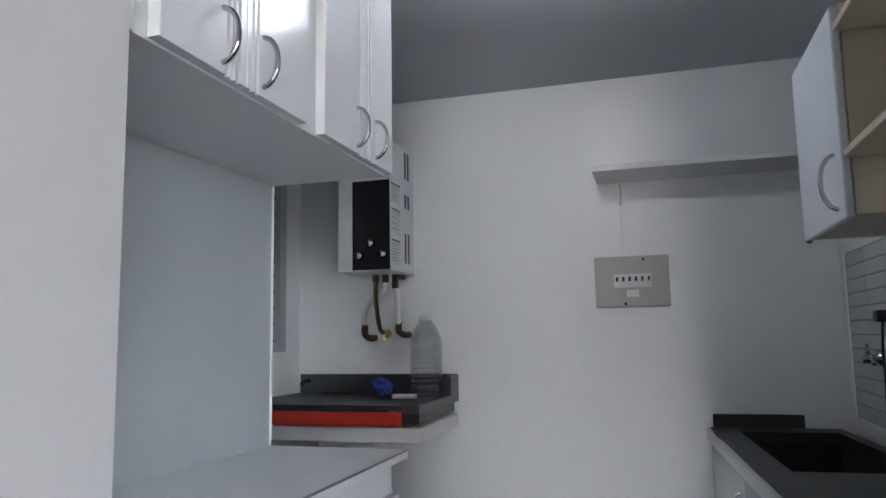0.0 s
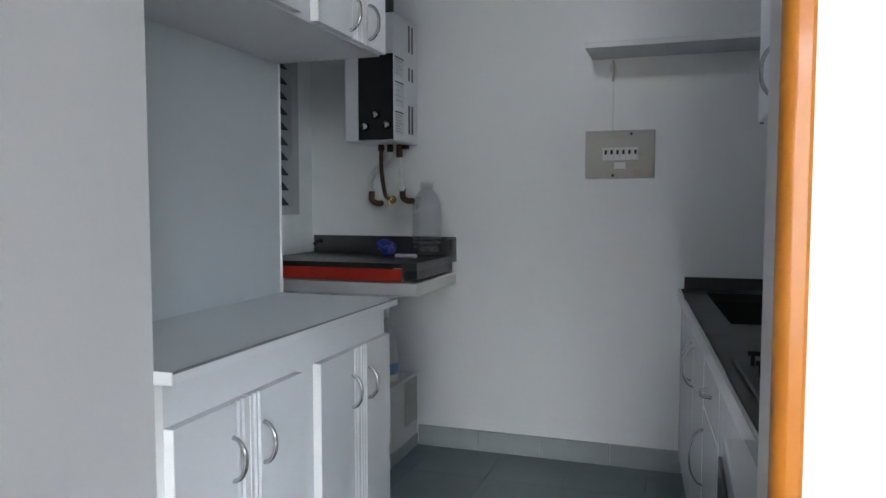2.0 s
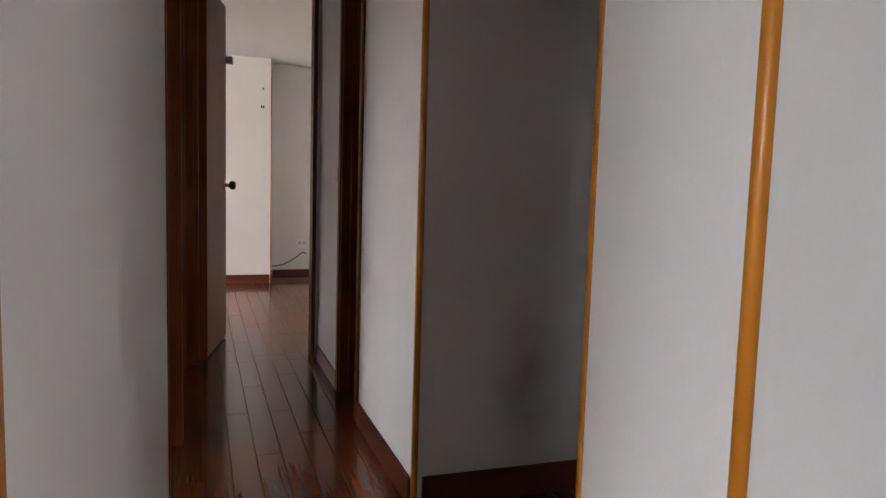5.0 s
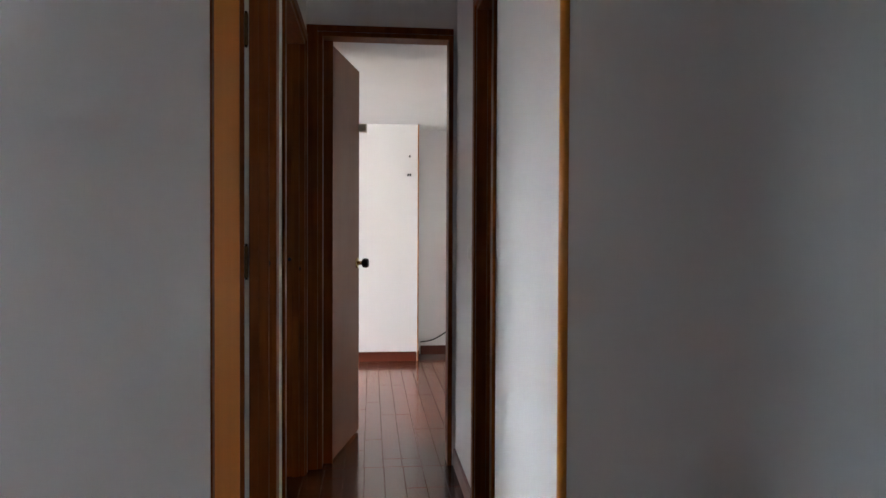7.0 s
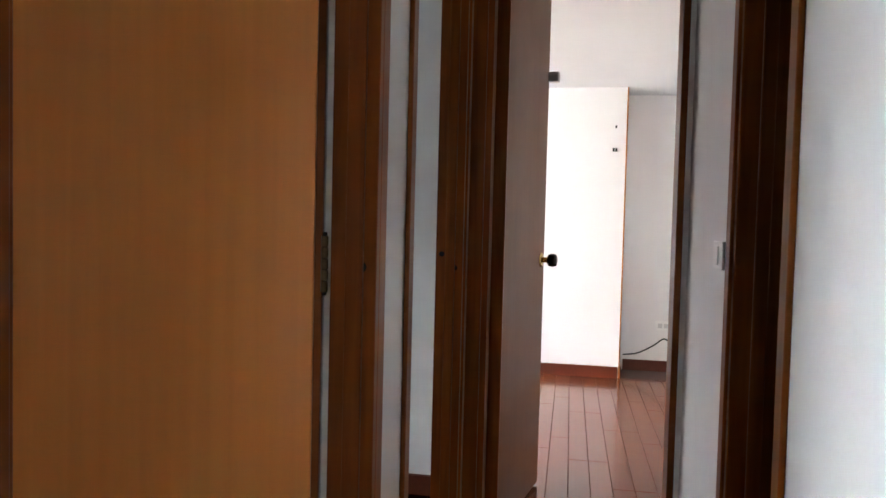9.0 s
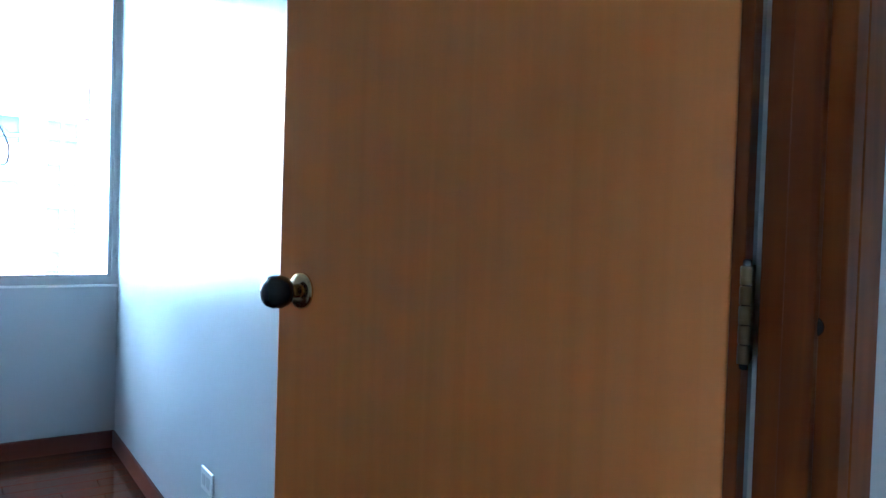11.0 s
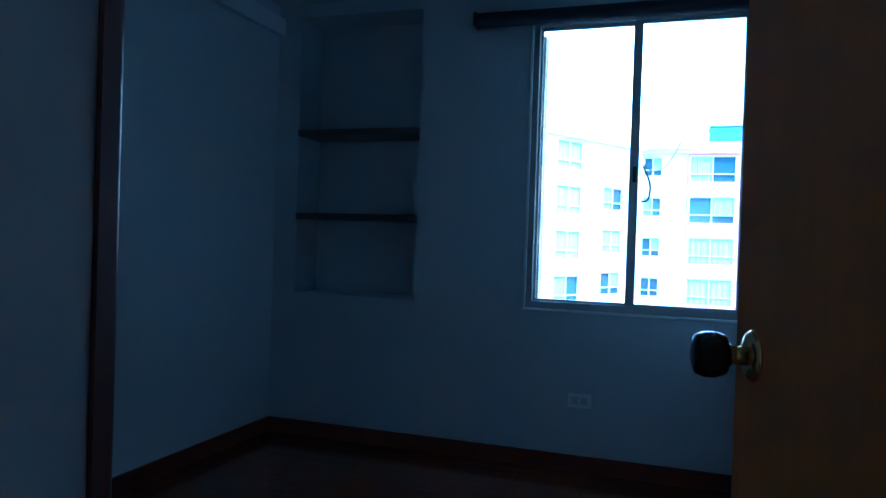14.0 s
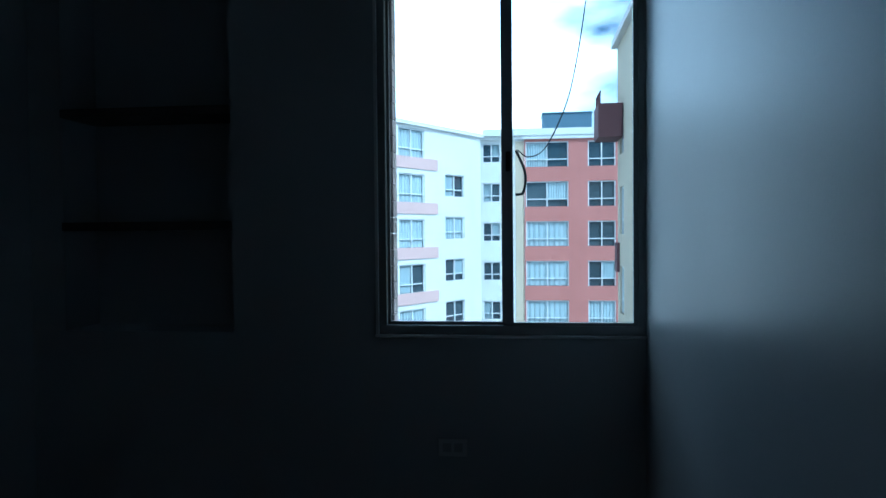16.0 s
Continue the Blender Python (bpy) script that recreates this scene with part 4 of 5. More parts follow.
bottle("detergent_bottle", -0.885, 2.80, 0.356, [(0.0, 0), (0.058, 0), (0.063, 0.01), (0.062, 0.09), (0.056, 0.18), (0.040, 0.245), (0.022, 0.285), (0.019, 0.30), (0.0, 0.30)], BOTTLE_WHITE,
       "white detergent bottle with a blue label", [(0.023, 0.295), (0.023, 0.335), (0.018, 0.342), (0, 0.342)], SWITCH_WHITE, [(0.0636, 0.035), (0.0632, 0.06), (0.0628, 0.085)], BOTTLE_BLUE)
bottle("cleaner_bottle", -0.99, 2.68, 0.356, [(0.0, 0), (0.045, 0), (0.048, 0.01), (0.046, 0.16), (0.034, 0.21), (0.018, 0.25), (0.016, 0.28), (0.0, 0.28)], BLACK_PLASTIC,
       "dark plastic cleaner bottle with a brown label", [(0.019, 0.275), (0.019, 0.30), (0, 0.30)], BOTTLE_RED, [(0.0485, 0.03), (0.0482, 0.13)], BOTTLE_RED)

# crumpled wrapper and a white brush on the laundry counter
bm = bmesh.new()
bmesh.ops.create_icosphere(bm, subdivisions=3, radius=0.046)
for v in bm.verts:
    n = noise.noise(v.co * 28) * 0.028 + noise.noise(v.co * 60) * 0.01
    v.co = v.co * (1 + n / 0.055)
    v.co.z = v.co.z * 0.75
    v.co.x *= 0.9
zmin = min(v.co.z for v in bm.verts)
for v in bm.verts:
    v.co.z -= zmin
wr = solid("wrapper", bm, BLUE_BAG)
wr.location = (-0.87, 2.80, 0.931)
tagged(wr, "crumpled blue and white plastic wrapper", "wrapper")
br = tagged(solid("soap_bar", box(-0.80, -0.70, 2.715, 2.745, 0.931, 0.949, 0.006), SWITCH_WHITE), "slim white bar on the steel counter", "soap")

# louvre window of the laundry
lw = thing("window_2", pose(-1.36, 2.86, 1.12), "narrow louvre window with dark glass blades", "window", kind="structure")
part("window_frame", boxes((-0.10, 0.006, -0.06, 0.0, 0, 0.86), (-0.10, 0.006, -0.76, -0.70, 0, 0.86), (-0.10, 0.006, -0.70, -0.06, 0, 0.04), (-0.10, 0.006, -0.70, -0.06, 0.82, 0.86)), FACADE_GREY, lw)
for i in range(11):
    bm = box(-0.05, 0.03, -0.70, -0.06, -0.003, 0.003)
    bmesh.ops.rotate(bm, verts=bm.verts[:], cent=(-0.01, 0, 0), matrix=Matrix.Rotation(radians(48), 3, "Y"))
    bmesh.ops.translate(bm, verts=bm.verts[:], vec=(-0.035, 0, 0.075 + i * 0.071))
    part("slat", bm, BLACK_GLASS, lw)
# Closed box added behind the louvre window so that it stays dark.
structure("louvre_dark_box", boxes((-1.80, -1.75, 1.7, 3.1, 0.8, 2.3), (-1.75, -1.48, 1.7, 1.75, 0.8, 2.3), (-1.75, -1.48, 3.05, 3.1, 0.8, 2.3), (-1.75, -1.48, 1.75, 3.05, 0.75, 0.8), (-1.75, -1.48, 1.75, 3.05, 2.3, 2.35)),
          FACADE_GREY, "unseen grey box that keeps daylight from the louvres", "wall")


# right side: base units, worktop, hob, oven, wall cabinet, open shelves
RUN = pose(0.43, 2.98, 0, 0, 0, 3.4)


def right_base():
    c = thing("sink_base_cabinet", RUN @ pose(0, 0, 0), "white kitchen base cabinet with curved chrome handles", "cabinet")
    part("body", boxes((0.0, 0.38, -1.05, 0.0, 0.08, 0.59), (0.0, 0.05, -1.05, 0.0, 0.59, 0.775), (0.05, 0.38, -0.12, 0.0, 0.59, 0.775)), LAMINATE, c)
    part("toe_kick", box(0.04, 0.38, -1.05, 0.0, 0, 0.079), LAMINATE, c)
    for a, b, hy, z0, z1, hz in ((-0.685, -0.01, -0.645, 0.10, 0.77, 0.635), (-1.045, -0.69, -0.735, 0.10, 0.77, 0.635)):
        d = part("door", box(-0.018, -0.001, a, b, z0, z1, 0.002), LAMINATE, c)
        bow_handle(d, Matrix.Translation((-0.018, hy, hz)) @ Matrix.Rotation(math.pi, 4, "Z"), 0.13, 0.035)
    return c


right_base()
bd = thing("drawer_cabinet", RUN @ pose(0, -1.055, 0), "white kitchen unit with one drawer above a door", "cabinet")
part("body", box(0.0, 0.38, -0.375, 0.0, 0.0, 0.775), LAMINATE, bd)
d = part("drawer", box(-0.018, -0.001, -0.37, -0.005, 0.60, 0.77, 0.002), LAMINATE, bd)
bow_handle(d, Matrix.Translation((-0.018, -0.19, 0.68)) @ Matrix.Rotation(math.pi, 4, "Z") @ Matrix.Rotation(math.pi / 2, 4, "X"), 0.085, 0.028)
d = part("door", box(-0.018, -0.001, -0.37, -0.005, 0.10, 0.595, 0.002), LAMINATE, bd)
bow_handle(d, Matrix.Translation((-0.018, -0.045, 0.46)) @ Matrix.Rotation(math.pi, 4, "Z"), 0.16, 0.035)
fu = thing("base_cabinet", RUN @ pose(0, -1.436, 0), "plain white kitchen base cabinet beside the stove", "cabinet")
part("body", box(0.0, 0.38, -0.445, 0.0, 0.0, 0.775), LAMINATE, fu)
part("door", box(-0.018, -0.001, -0.44, -0.005, 0.10, 0.77, 0.002), LAMINATE, fu)


def stove():
    """A free-standing stove whose front stands a little proud of the cabinets."""
    o = thing("stove", pose(0.477, 0.79, 0), "black gas stove with chrome knobs and a black handle", "stove")
    part("body", box(0.002, 0.44, -0.28, 0.285, 0.03, 0.774, 0.004), LAMINATE, o, "white enamelled body")
    part("control_panel", box(-0.006, 0.001, -0.278, 0.283, 0.585, 0.74, 0.002), BLACK_GLASS, o, "black control panel")
    for y in (0.20, -0.20):
        k = part("control_knob", lathe([(0.008, -0.006), (0.008, -0.018), (0.021, -0.019), (0.022, -0.024), (0.019, -0.040), (0.015, -0.043), (0.0, -0.043)], 20, "X", (0, y, 0.635)), CHROME, o, "chrome control knob")
        part("grip", box(-0.049, -0.040, y - 0.004, y + 0.004, 0.618, 0.652, 0.002), CHROME, k)
    d = part("door", box(-0.010, 0.001, -0.275, 0.28, 0.12, 0.583, 0.004), BLACK_GLASS, o, "black glass oven door")
    h = part("handle", box(-0.058, -0.036, -0.235, 0.25, 0.545, 0.580, 0.006), BLACK_PLASTIC, d, "black bar handle")
    for y in (-0.222, 0.232):
        part("bracket", box(-0.037, -0.009, y - 0.014, y + 0.014, 0.547, 0.578, 0.003), BLACK_PLASTIC, h)
    for y in (-0.24, 0.245):
        for x in (0.04, 0.40):
            part("foot", lathe([(0.016, 0.0), (0.018, 0.004), (0.014, 0.03)], 12, "Z", (x, y, 0)), BLACK_PLASTIC, o)
    return o


stove()
wt = thing("kitchen_worktop", RUN @ pose(0, 0, 0.775), "stainless steel worktop with a sunken sink and upstand", "worktop")
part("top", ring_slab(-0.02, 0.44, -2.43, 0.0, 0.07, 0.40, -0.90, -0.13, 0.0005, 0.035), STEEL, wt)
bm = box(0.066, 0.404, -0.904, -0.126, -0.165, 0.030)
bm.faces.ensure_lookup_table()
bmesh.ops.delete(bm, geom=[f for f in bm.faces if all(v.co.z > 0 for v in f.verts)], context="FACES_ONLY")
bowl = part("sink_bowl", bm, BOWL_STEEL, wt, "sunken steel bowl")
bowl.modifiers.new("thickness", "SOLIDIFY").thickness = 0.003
part("upstand", box(-0.005, 0.45, 0.001, 0.014, 0.0, 0.085, 0.002), STEEL, wt)
part("edge", box(-0.032, -0.0205, -2.43, 0.0, -0.012, 0.036, 0.003), CHROME, wt, "bright rolled front edge")
fc = thing("faucet", pose(0.91, 2.54, 1.085), "chrome wall-mounted kitchen tap with a curved spout", "tap")
part("body", lathe([(0.026, 0.0), (0.024, -0.012), (0.015, -0.02), (0.015, -0.06), (0.0, -0.062)], 18, "X"), CHROME, fc)
part("spout", tube(((-0.03, 0, 0.0), (-0.045, -0.03, 0.006), (-0.052, -0.08, 0.004), (-0.055, -0.11, -0.012)), 0.009), CHROME, fc)
part("lever", tube(((-0.045, 0, 0.0), (-0.047, -0.004, 0.045)), 0.006), CHROME, fc)
pg = thing("power_plug", pose(0.91, 2.47, 1.215), "black power plug with a hanging cord", "plug")
part("plug", box(-0.035, 0.0, -0.03, 0.02, -0.018, 0.018, 0.005), BLACK_PLASTIC, pg)
part("cord", tube(((-0.02, -0.02, -0.018), (-0.025, -0.02, -0.10), (-0.02, 0.0, -0.20), (-0.015, 0.03, -0.30), (-0.015, 0.03, -0.40)), 0.004, 6), CABLE, pg)
hob = thing("gas_hob", RUN @ pose(0.205, -1.72, 0.8105), "black gas hob with cast iron grates", "hob")
part("plate", box(-0.20, 0.20, -0.27, 0.27, 0, 0.012, 0.004), STEEL, hob)
for x, y in ((-0.09, -0.13), (-0.09, 0.13), (0.09, -0.13), (0.09, 0.13)):
    b = part("burner", lathe([(0.045, 0.012), (0.045, 0.022), (0.03, 0.03), (0.0, 0.031)], 20, "Z", (x, y, 0)), BLACK_PLASTIC, hob)
    part("grate", boxes(*[(x - 0.09, x + 0.09, y + k - 0.004, y + k + 0.004, 0.034, 0.044) for k in (-0.05, 0.05)], *[(x + k - 0.004, x + k + 0.004, y - 0.09, y + 0.09, 0.034, 0.044) for k in (-0.05, 0.05)],
                        *[(x + i - 0.004, x + i + 0.004, y + j - 0.004, y + j + 0.004, 0.012, 0.036) for i in (-0.08, 0.08) for j in (-0.05, 0.05)]), BLACK_PLASTIC, b, "black iron grate")

wc = thing("corner_wall_cabinet", pose(0.60, 1.54, 1.40), "pale laminate wall cabinet with a curved chrome handle", "cabinet")
part("body", box(0.02, 0.309, 0.0, 0.41, 0.0, 0.435, 0.002), BEIGE, wc, "cream melamine carcass")
wd = part("door", box(0.0, 0.018, -0.004, 0.41, -0.006, 0.43, 0.005), CABINET_BLUE, wc, "pale bluish door")
bow_handle(wd, Matrix.Translation((0.0, 0.045, 0.075)) @ Matrix.Rotation(math.pi, 4, "Z"), 0.115, 0.028)
part("bumper", box(0.003, 0.014, 0.385, 0.40, -0.009, 0.004, 0.002), BLACK_PLASTIC, wd)
os_ = thing("open_shelf_unit", pose(0.605, 1.536, 1.40), "cream open shelf boards beside the wall cabinet", "shelf")
part("board", box(0.0, 0.304, -0.72, 0.0, 0.115, 0.130, 0.002), BEIGE, os_)
part("board", box(0.0, 0.304, -0.72, 0.0, 0.375, 0.390, 0.002), BEIGE, os_)
part("side", box(0.0, 0.304, -0.735, -0.72, 0.0, 0.42, 0.002), BEIGE, os_)
part("back", box(0.296, 0.304, -0.72, 0.0, 0.0, 0.42), BEIGE, os_)
for i, (gx, gy) in enumerate(((0.71, 1.45), (0.70, 1.36), (0.78, 1.41))):
    bm = lathe([(0.026, 0.0), (0.030, 0.11), (0.0285, 0.11), (0.0245, 0.006), (0.0, 0.006)], 24)
    g = solid("drinking_glass", bm, CLEAR_PLASTIC)
    g.location = (gx, gy, 1.5305)
    tagged(g, "clear plain drinking glass on the open shelf", "glass", "glasses on the shelf")

# floor drain and specks on the kitchen floor
dr = thing("floor_drain", pose(0.184, 2.09, 0.0), "round pale plastic floor drain cover", "drain")
part("ring", lathe([(0.045, 0.0), (0.045, 0.004), (0.036, 0.005), (0.036, 0.003), (0.0, 0.003)], 28), SKIRT_TILE, dr)
for k in (-0.012, 0.0, 0.012):
    part("bar", box(-0.03, 0.03, k - 0.003, k + 0.003, 0.0032, 0.006), TILE, dr)
for x, y in ((-0.28, 1.905), (0.10, 2.10)):
    sp = solid("speck", lathe([(0.009, 0.0), (0.008, 0.003), (0.0, 0.004)], 8), BLACK_PLASTIC)
    sp.location = (x, y, 0.0)
    tagged(sp, "small dark speck of dirt on the tiles", "dirt", "specks on the floor")

# kitchen skirting tiles
def skirting_tiles(lo, hi, make, n):
    step = (hi - lo) / n
    for i in range(n):
        tagged(solid("baseboard", make(lo + i * step + 0.001, lo + (i + 1) * step - 0.001), SKIRT_TILE), "grey tile baseboard along the kitchen wall", "baseboard", kind="structure")


skirting_tiles(-0.79, 0.428, lambda a, b: box(a, b, 2.99, 2.9995, 0.0, 0.098, 0.002), 4)
skirting_tiles(2.50, 2.99, lambda a, b: box(-0.7995, -0.79, a, b, 0.0, 0.06, 0.002), 2)


# ---- hall and far room ----
def socket(m, label, name="wall_socket", holes=2):
    s = thing(name, m, label, "wall socket" if holes else "light switch")
    part("plate", box(-0.058, 0.058, -0.008, 0, -0.036, 0.036, 0.003), SWITCH_WHITE, s)
    for k in range(holes):
        part("outlet", box(-0.040 + k * 0.046, -0.006 + k * 0.046, -0.0095, -0.0078, -0.018, 0.018, 0.001), OUTLET, s)
    if not holes:
        part("rocker", box(-0.02, 0.02, -0.012, -0.0078, -0.024, 0.024, 0.002), SWITCH_WHITE, s)
    return s


socket(pose(-1.77, Y_S, 0.363, 0, 0, 180), "white double wall socket below the window")
socket(pose(XB_W, -2.26, 0.32, 0, 0, 90), "white wall socket on the bedroom side wall")
socket(pose(-3.25, YR, 1.07, 0, 0, 0), "white light switch beside the side doorway", "light_switch", 0)
socket(pose(-7.1, 0.74, 0.36, 0, 0, 90), "white wall socket near the floor")
cp = tagged(solid("antenna_cable", tube(((-7.09, 0.44, 0.12), (-7.08, 0.55, 0.14), (-7.07, 0.66, 0.20), (-7.07, 0.74, 0.26), (-7.06, 0.78, 0.25)), 0.006), CABLE), "black loose cable plugged in beside the wall socket", "cable")
for z0, z1, y in ((1.68, 1.69, 0.32), (1.68, 1.69, 0.30), (1.85, 1.855, 0.315)):
    tagged(solid("wall_hook", box(-6.75, -6.715, y - 0.008, y + 0.004, z0, z1 + 0.012, 0.001), CABLE), "small dark wall hook", "hook", "hooks on the far wall")

# ---- bedroom things ----
for i, z in enumerate((1.289, 1.770)):
    tagged(solid("niche_shelf", box(N0 + 0.001, N1 - 0.001, Y_S - 0.249, Y_S + 0.015, z - 0.036, z, 0.003), NICHE_BOARD), "dark shelf board in the wall niche with shade in its colour", "shelf", "shelves of the niche")
bl = thing("roller_blind", pose(W0, Y_S + 0.055, 2.312), "dark fabric roller blind rolled up above the window", "blind")
part("roll", lathe([(0.0, 0.02), (0.036, 0.02), (0.038, 0.03), (0.038, 1.34), (0.036, 1.35), (0.0, 1.35)], 20, "X"), BLIND, bl)
part("bracket", box(0.0, 0.018, -0.05, 0.03, -0.03, 0.04, 0.002), BLACK_PLASTIC, bl)
part("bracket", box(1.35, 1.368, -0.05, 0.03, -0.03, 0.04, 0.002), BLACK_PLASTIC, bl)
tagged(solid("outdoor_cable", tube(((-2.34, -4.05, 2.40), (-2.322, -4.05, 2.194), (-2.282, -4.05, 1.939), (-2.235, -4.05, 1.752), (-2.152, -4.05, 1.585), (-2.081, -4.05, 1.548), (-2.034, -4.05, 1.58)), 0.0026, 6), CABLE),
       "thin black cable hanging outside the window", "cable")
tagged(solid("cable_loop", tube(((-2.03, -4.045, 1.575), (-2.062, -4.045, 1.50), (-2.069, -4.045, 1.449), (-2.057, -4.045, 1.397), (-2.026, -4.045, 1.39)), 0.006, 6), CABLE),
       "loop of black cable at the window frame", "cable")


# ---- outside the window ----
structure("ground", boxes((-400, 400, -400, 400, -12.2, -12.0)), ASPHALT, "grey paved courtyard and ground far below", "ground")


def far_window(parent, m, w, h, curtain, transom=0.28):
    """A window with a white frame, mullion and low transom, in local x and z."""
    def put(bm):
        bmesh.ops.transform(bm, matrix=m, verts=bm.verts[:])
        return bm
    f = part("window", put(boxes((-w / 2, w / 2, -0.02, 0.08, -0.07, 0.0), (-w / 2, w / 2, -0.02, 0.06, h - 0.07, h), (-w / 2, -w / 2 + 0.07, -0.02, 0.06, 0, h - 0.07), (w / 2 - 0.07, w / 2, -0.02, 0.06, 0, h - 0.07),
                               (-0.035, 0.035, -0.02, 0.06, 0, h - 0.07), (-w / 2 + 0.07, w / 2 - 0.07, -0.02, 0.05, h * transom, h * transom + 0.06))), FAR_FRAME, parent)
    part("pane", put(box(-w / 2 + 0.01, w / 2 - 0.01, -0.10, -0.08, 0, h - 0.01)), FAR_GLASS, f)
    if curtain:
        bm = bmesh.new()
        n = 24
        a, b = (-w / 2 + 0.08, w / 2 - 0.08) if curtain == 1 else (-w / 2 + 0.08, -0.05) if curtain == 2 else (0.05, w / 2 - 0.08)
        lo, hi = [], []
        for i in range(n + 1):
            x = a + (b - a) * i / n
            y = -0.06 + 0.025 * math.sin(i * 2.1)
            lo.append(bm.verts.new((x, y, 0.02 if curtain != 2 else h * 0.3))), hi.append(bm.verts.new((x, y, h - 0.08)))
        for i in range(n):
            bm.faces.new((lo[i], lo[i + 1], hi[i + 1], hi[i]))
        part("curtain", put(bm), CURTAIN, f, "pale curtain")
    return f


def facade(name, m, w, z0, z1, depth, mat, label, columns, rows, bands=(), cap=None, drapes=((1, 0, 2, 1, 3, 0, 1),)):
    """A block of flats in local space: its front is the plane y = 0, from x = 0 to w; columns are (x, width, height)."""
    b = thing(name, m, label, "building")
    holes = []
    for c, (x, ww, hh, dz) in enumerate(columns):
        for k, r in enumerate(rows):
            if z0 < r - hh - dz and r - dz < z1 - 0.1:
                holes.append((x - ww / 2, x + ww / 2, r - hh - dz, r - dz, drapes[c % len(drapes)][k % 7]))
    cuts = sorted({0.0, w, *[h[0] for h in holes], *[h[1] for h in holes]})
    bm = bmesh.new()
    for a, c in zip(cuts, cuts[1:]):
        z = z0
        for h in sorted((h for h in holes if h[0] < (a + c) / 2 < h[1]), key=lambda h: h[2]):
            bm_box(bm, a, c, -0.25, 0, z, h[2])
            z = h[3]
        bm_box(bm, a, c, -0.25, 0, z, z1)
    bm_box(bm, 0, w, -depth, -0.26, z0, z1)
    part("wall", bm, mat, b)
    for h in holes:
        far_window(b, Matrix.Translation(((h[0] + h[1]) / 2, -0.12, h[2])), h[1] - h[0], h[3] - h[2], h[4])
    for x0, x1, za, zb, bmat in bands:
        part("band", box(x0, x1, 0.002, 0.06, za, zb), bmat, b)
    part("roof", box(-0.15, w + 0.15, -depth - 0.1, 0.18, z1, z1 + 0.22), cap or FACADE_WHITE, b)
    return b


ROWS = [6.94 - 2.53 * k for k in range(7)]
red = facade("apartment_building", pose(-8.6, -47, 0), 6.55, -12, 7.1, 10, BRICK_RED, "red rendered block of flats with curtained windows",
             [(5.12, 2.70, 1.6, 0.0), (1.70, 1.72, 1.6, 0.0)], ROWS, drapes=((3, 2, 1, 1, 1, 0, 1), (0, 0, 0, 2, 1, 1, 0)))
part("parapet", box(-0.1, 9.2, -0.2, 0.25, 7.33, 7.75), FACADE_WHITE, red, "white roof parapet")
tank = thing("roof_tank", pose(-4.78, -48.5, 7.32), "dark blue grey box on the flat roof", "roof box")
part("box", box(-1.55, 1.55, -1.2, 1.2, 0.0, 1.42, 0.03), ROOF_TANK, tank)
part("lid", box(-1.6, 1.6, -1.26, 1.26, 1.42, 1.5, 0.01), ROOF_TANK, tank)
facade("apartment_building", pose(-2.04, -47.15, 0), 2.85, -12, 7.1, 10, FACADE_WHITE, "white rendered stair wing between two blocks of flats", [(2.10, 1.15, 1.17, 0.05)], ROWS,
       [(0.02, 0.56, -12, 7.0, FACADE_BEIGE)], drapes=((2, 3, 2, 0, 3, 2, 0),))
left = facade("apartment_building", pose(0.716, -46.5, 0, 0, 0, 60.2), 16, -12, 7.2, 9, FACADE_WHITE, "sunlit white block of flats with pink bands",
              [(2.83, 2.0, 1.31, -0.28), (6.95, 2.3, 1.6, -0.1), (11.5, 2.6, 1.55, -0.1)], ROWS,
              [(4.6, 8.9, 4.81 - 2.53 * k, 5.45 - 2.53 * k, FACADE_PINK) for k in range(5)], drapes=((2, 3, 1, 2, 0, 1, 2), (1, 1, 1, 3, 1, 2, 1), (1, 2, 1, 1, 0, 1, 1)))
near = facade("apartment_building", pose(-5.1, -8, 0, 0, 0, -90), 17, -12, 7.2, 7, FACADE_BEIGE, "beige neighbouring block of flats seen edge on",
              [(16.0, 0.9, 1.5, -0.75), (12.4, 1.2, 1.5, 0.0), (8, 1.2, 1.5, 0)], ROWS)
part("balcony", box(15.7, 17.1, 0.003, 0.75, 4.15, 5.2, 0.02), BALCONY_RED, near, "dark red balcony box")
part("balcony", box(16.5, 17.0, 0.003, 0.10, -0.1, 0.85, 0.01), BALCONY_RED, near, "dark red side box")
for k in range(4):
    part("rail_post", box(15.8 + k * 0.4, 15.84 + k * 0.4, 0.66, 0.70, 5.2, 5.55), BALCONY_RED, near)
part("rail", box(15.7, 17.1, 0.66, 0.70, 5.55, 5.59), BALCONY_RED, near)


# ---- floor pieces ----
def piece_mesh(name, w, d, h, mat, bev=0.0015):
    bm = bmesh.new()
    v = bm_box(bm, 0, w, 0, d, -h, -bev)
    top = [bm.verts.new(p) for p in ((bev, bev, 0), (w - bev, bev, 0), (w - bev, d - bev, 0), (bev, d - bev, 0))]
    bm.faces.remove(next(f for f in bm.faces if all(x.co.z > -h / 2 for x in f.verts)))
    up = v[4:]
    bm.faces.new(top)
    for i in range(4):
        bm.faces.new((up[i], up[(i + 1) % 4], top[(i + 1) % 4], top[i]))
    me = bpy.data.meshes.new(name)
    bm.to_mesh(me)
    bm.free()
    me.materials.append(mat)
    return me


def piece(name, me, x, y, parent):
    ob = new(name, me)
    ob.location, ob.parent = (x, y, 0), parent
    return ob


meshes = {}


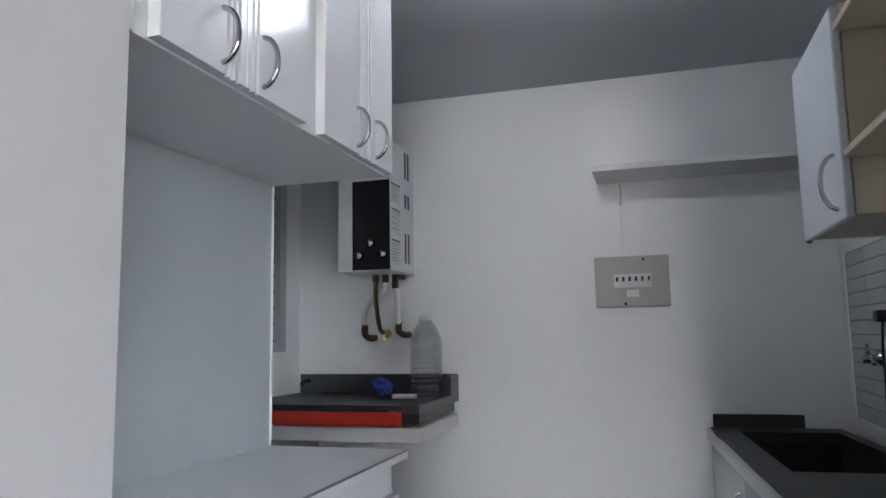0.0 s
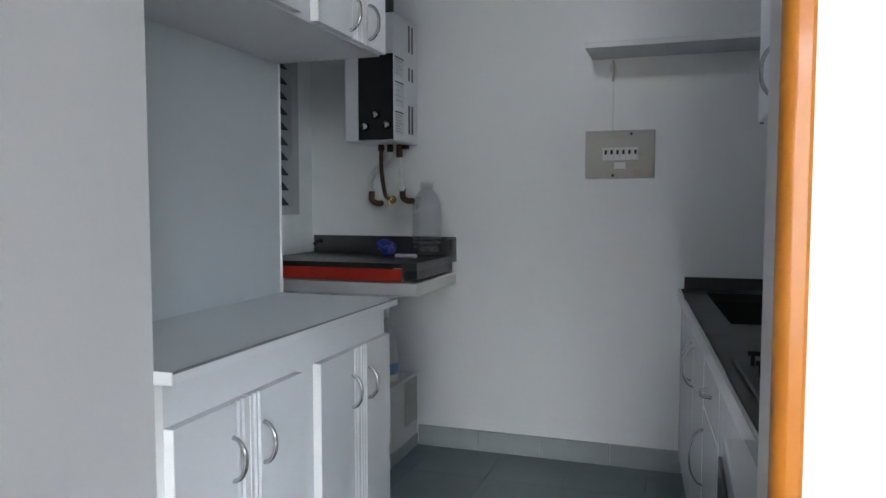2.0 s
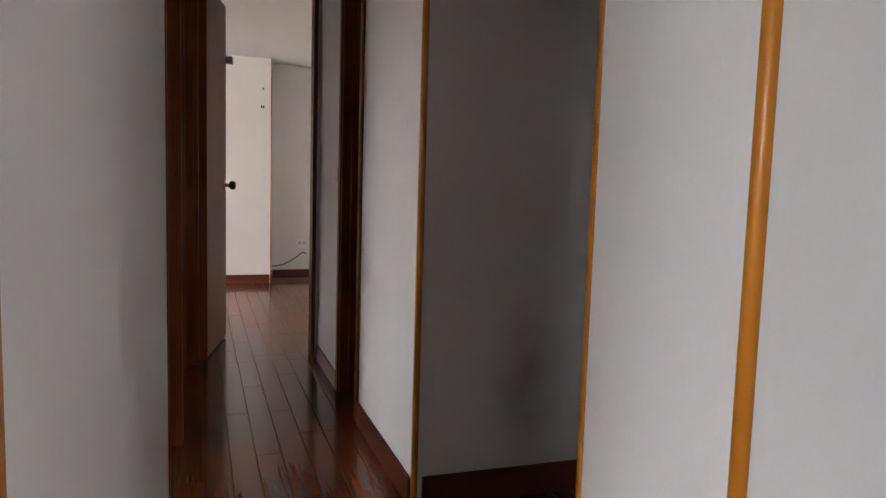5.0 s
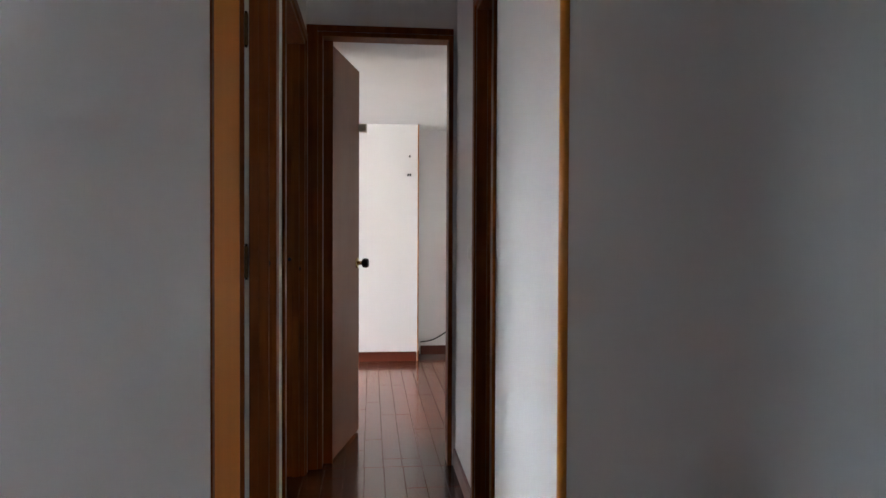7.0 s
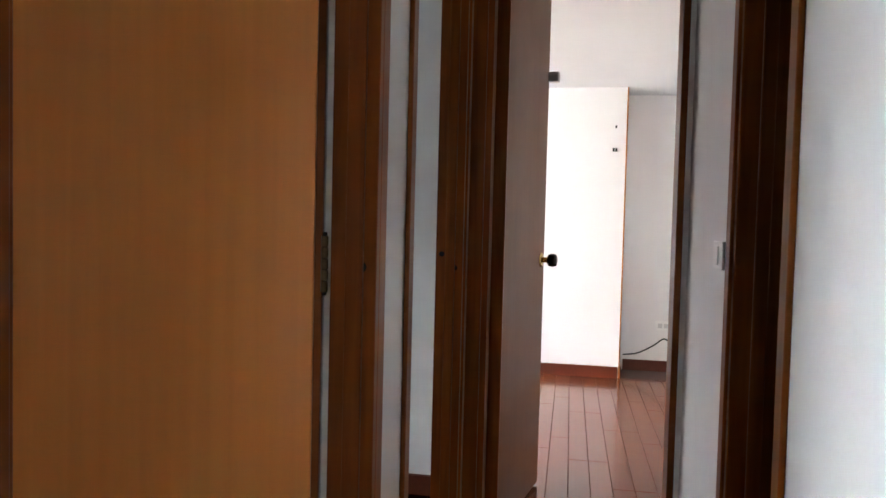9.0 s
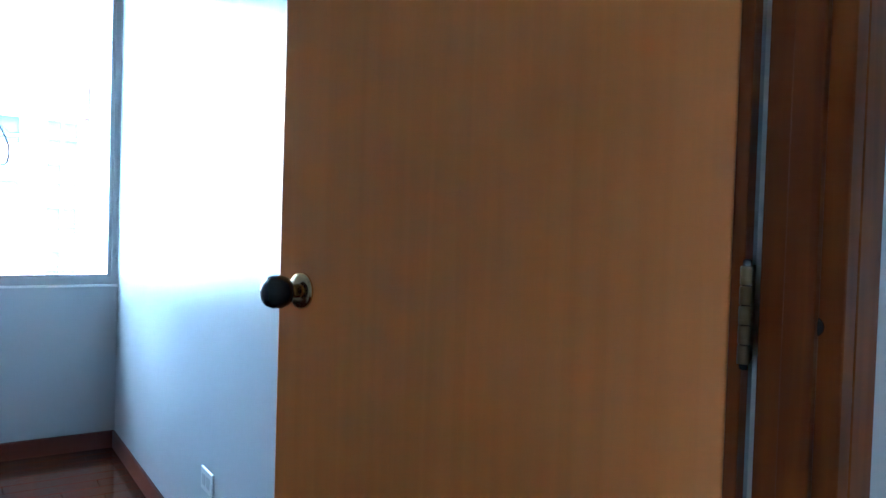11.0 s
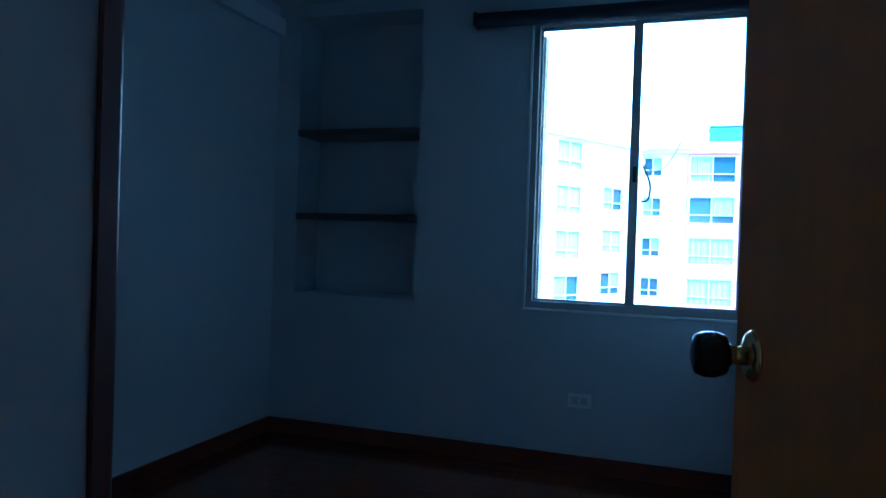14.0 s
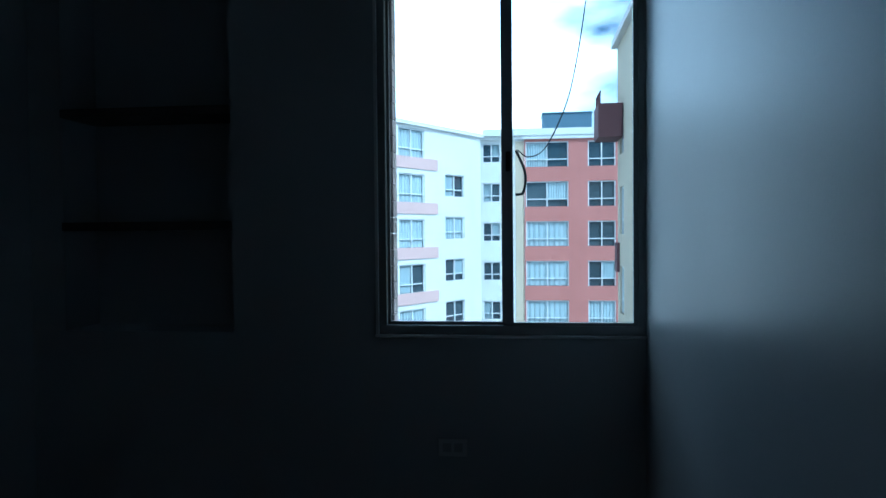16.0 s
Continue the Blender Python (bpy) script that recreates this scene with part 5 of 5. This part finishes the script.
def sized(name, w, d, mat):
    key = (name, round(w, 3), round(d, 3))
    if key not in meshes:
        meshes[key] = piece_mesh(name, w, d, 0.006 if name == "tile" else 0.004, mat, 0.0007 if name == "tile" else 0.0015)
    return meshes[key]


kitchen_floor = bpy.data.objects["floor_kitchen"]
S = 0.33
for i in range(8):
    for j in range(9):
        x0, y0 = -1.36 + i * S, 0.36 + j * S
        x1, y1 = min(x0 + S, 0.91), min(y0 + S, 3.0)
        if x1 - x0 > 0.03 and y1 - y0 > 0.03:
            piece("tile", sized("tile", x1 - x0 - 0.002, y1 - y0 - 0.002, TILE), x0 + 0.001, y0 + 0.001, kitchen_floor)


def planks(x0, x1, y0, y1, owner, seed):
    r = random.Random(seed)
    w, L = 0.095, 0.90
    y = y0
    while y < y1 - 0.01:
        d = min(w, y1 - y)
        x = x0 - r.choice((0.0, 0.2, 0.4, 0.6, 0.75))
        while x < x1:
            a, b = max(x, x0), min(x + L, x1)
            if b - a > 0.02:
                piece("plank", sized("plank", round(b - a - 0.002, 3), round(d - 0.002, 3), PLANK), a + 0.001, y + 0.001, owner)
            x += L
        y += w


planks(X_FAR, 0.12, YL, YR, floor_hall, 1)
planks(XC, -0.742, YR, 1.54, floor_hall, 2)
planks(XB_W, 0.05, Y_S, YLB, floor_bedroom, 3)
planks(-6.75, X_FAR, -1.3, 1.5, floor_far, 4)
planks(0.12, 1.6, -0.9, 0.36, floor_hall, 5)
planks(D10, D11, YLB, YL, floor_hall, 6)
planks(D20, D21, YLB, YL, floor_hall, 8)
planks(-4.2, D21, -1.0, YLB, floor_far, 7)

# narrow glazed tiles on the wall over the worktop
tile_wall = bpy.data.objects["wall_kitchen_east"]
tile_me = piece_mesh("wall_tile", 0.246, 0.0455, 0.006, WALL_TILE)
for i in range(8):
    for j in range(12):
        t = new("tile", tile_me)
        t.matrix_world = Matrix.Translation((0.904, 2.895 - i * 0.248, 0.868 + j * 0.0485)) @ Matrix(((0, 0, -1, 0), (-1, 0, 0, 0), (0, 1, 0, 0), (0, 0, 0, 1)))
        t.parent = tile_wall
structure("trim", box(0.9025, 0.9099, 2.896, 2.908, 0.86, 1.452, 0.002), EDGE_WHITE, "white edge strip beside the wall tiles", "trim")
structure("wall_tile_grout", box(0.9068, 0.9098, 0.915, 2.8955, 0.866, 1.451), GROUT, "grey grout behind the wall tiles", "wall")
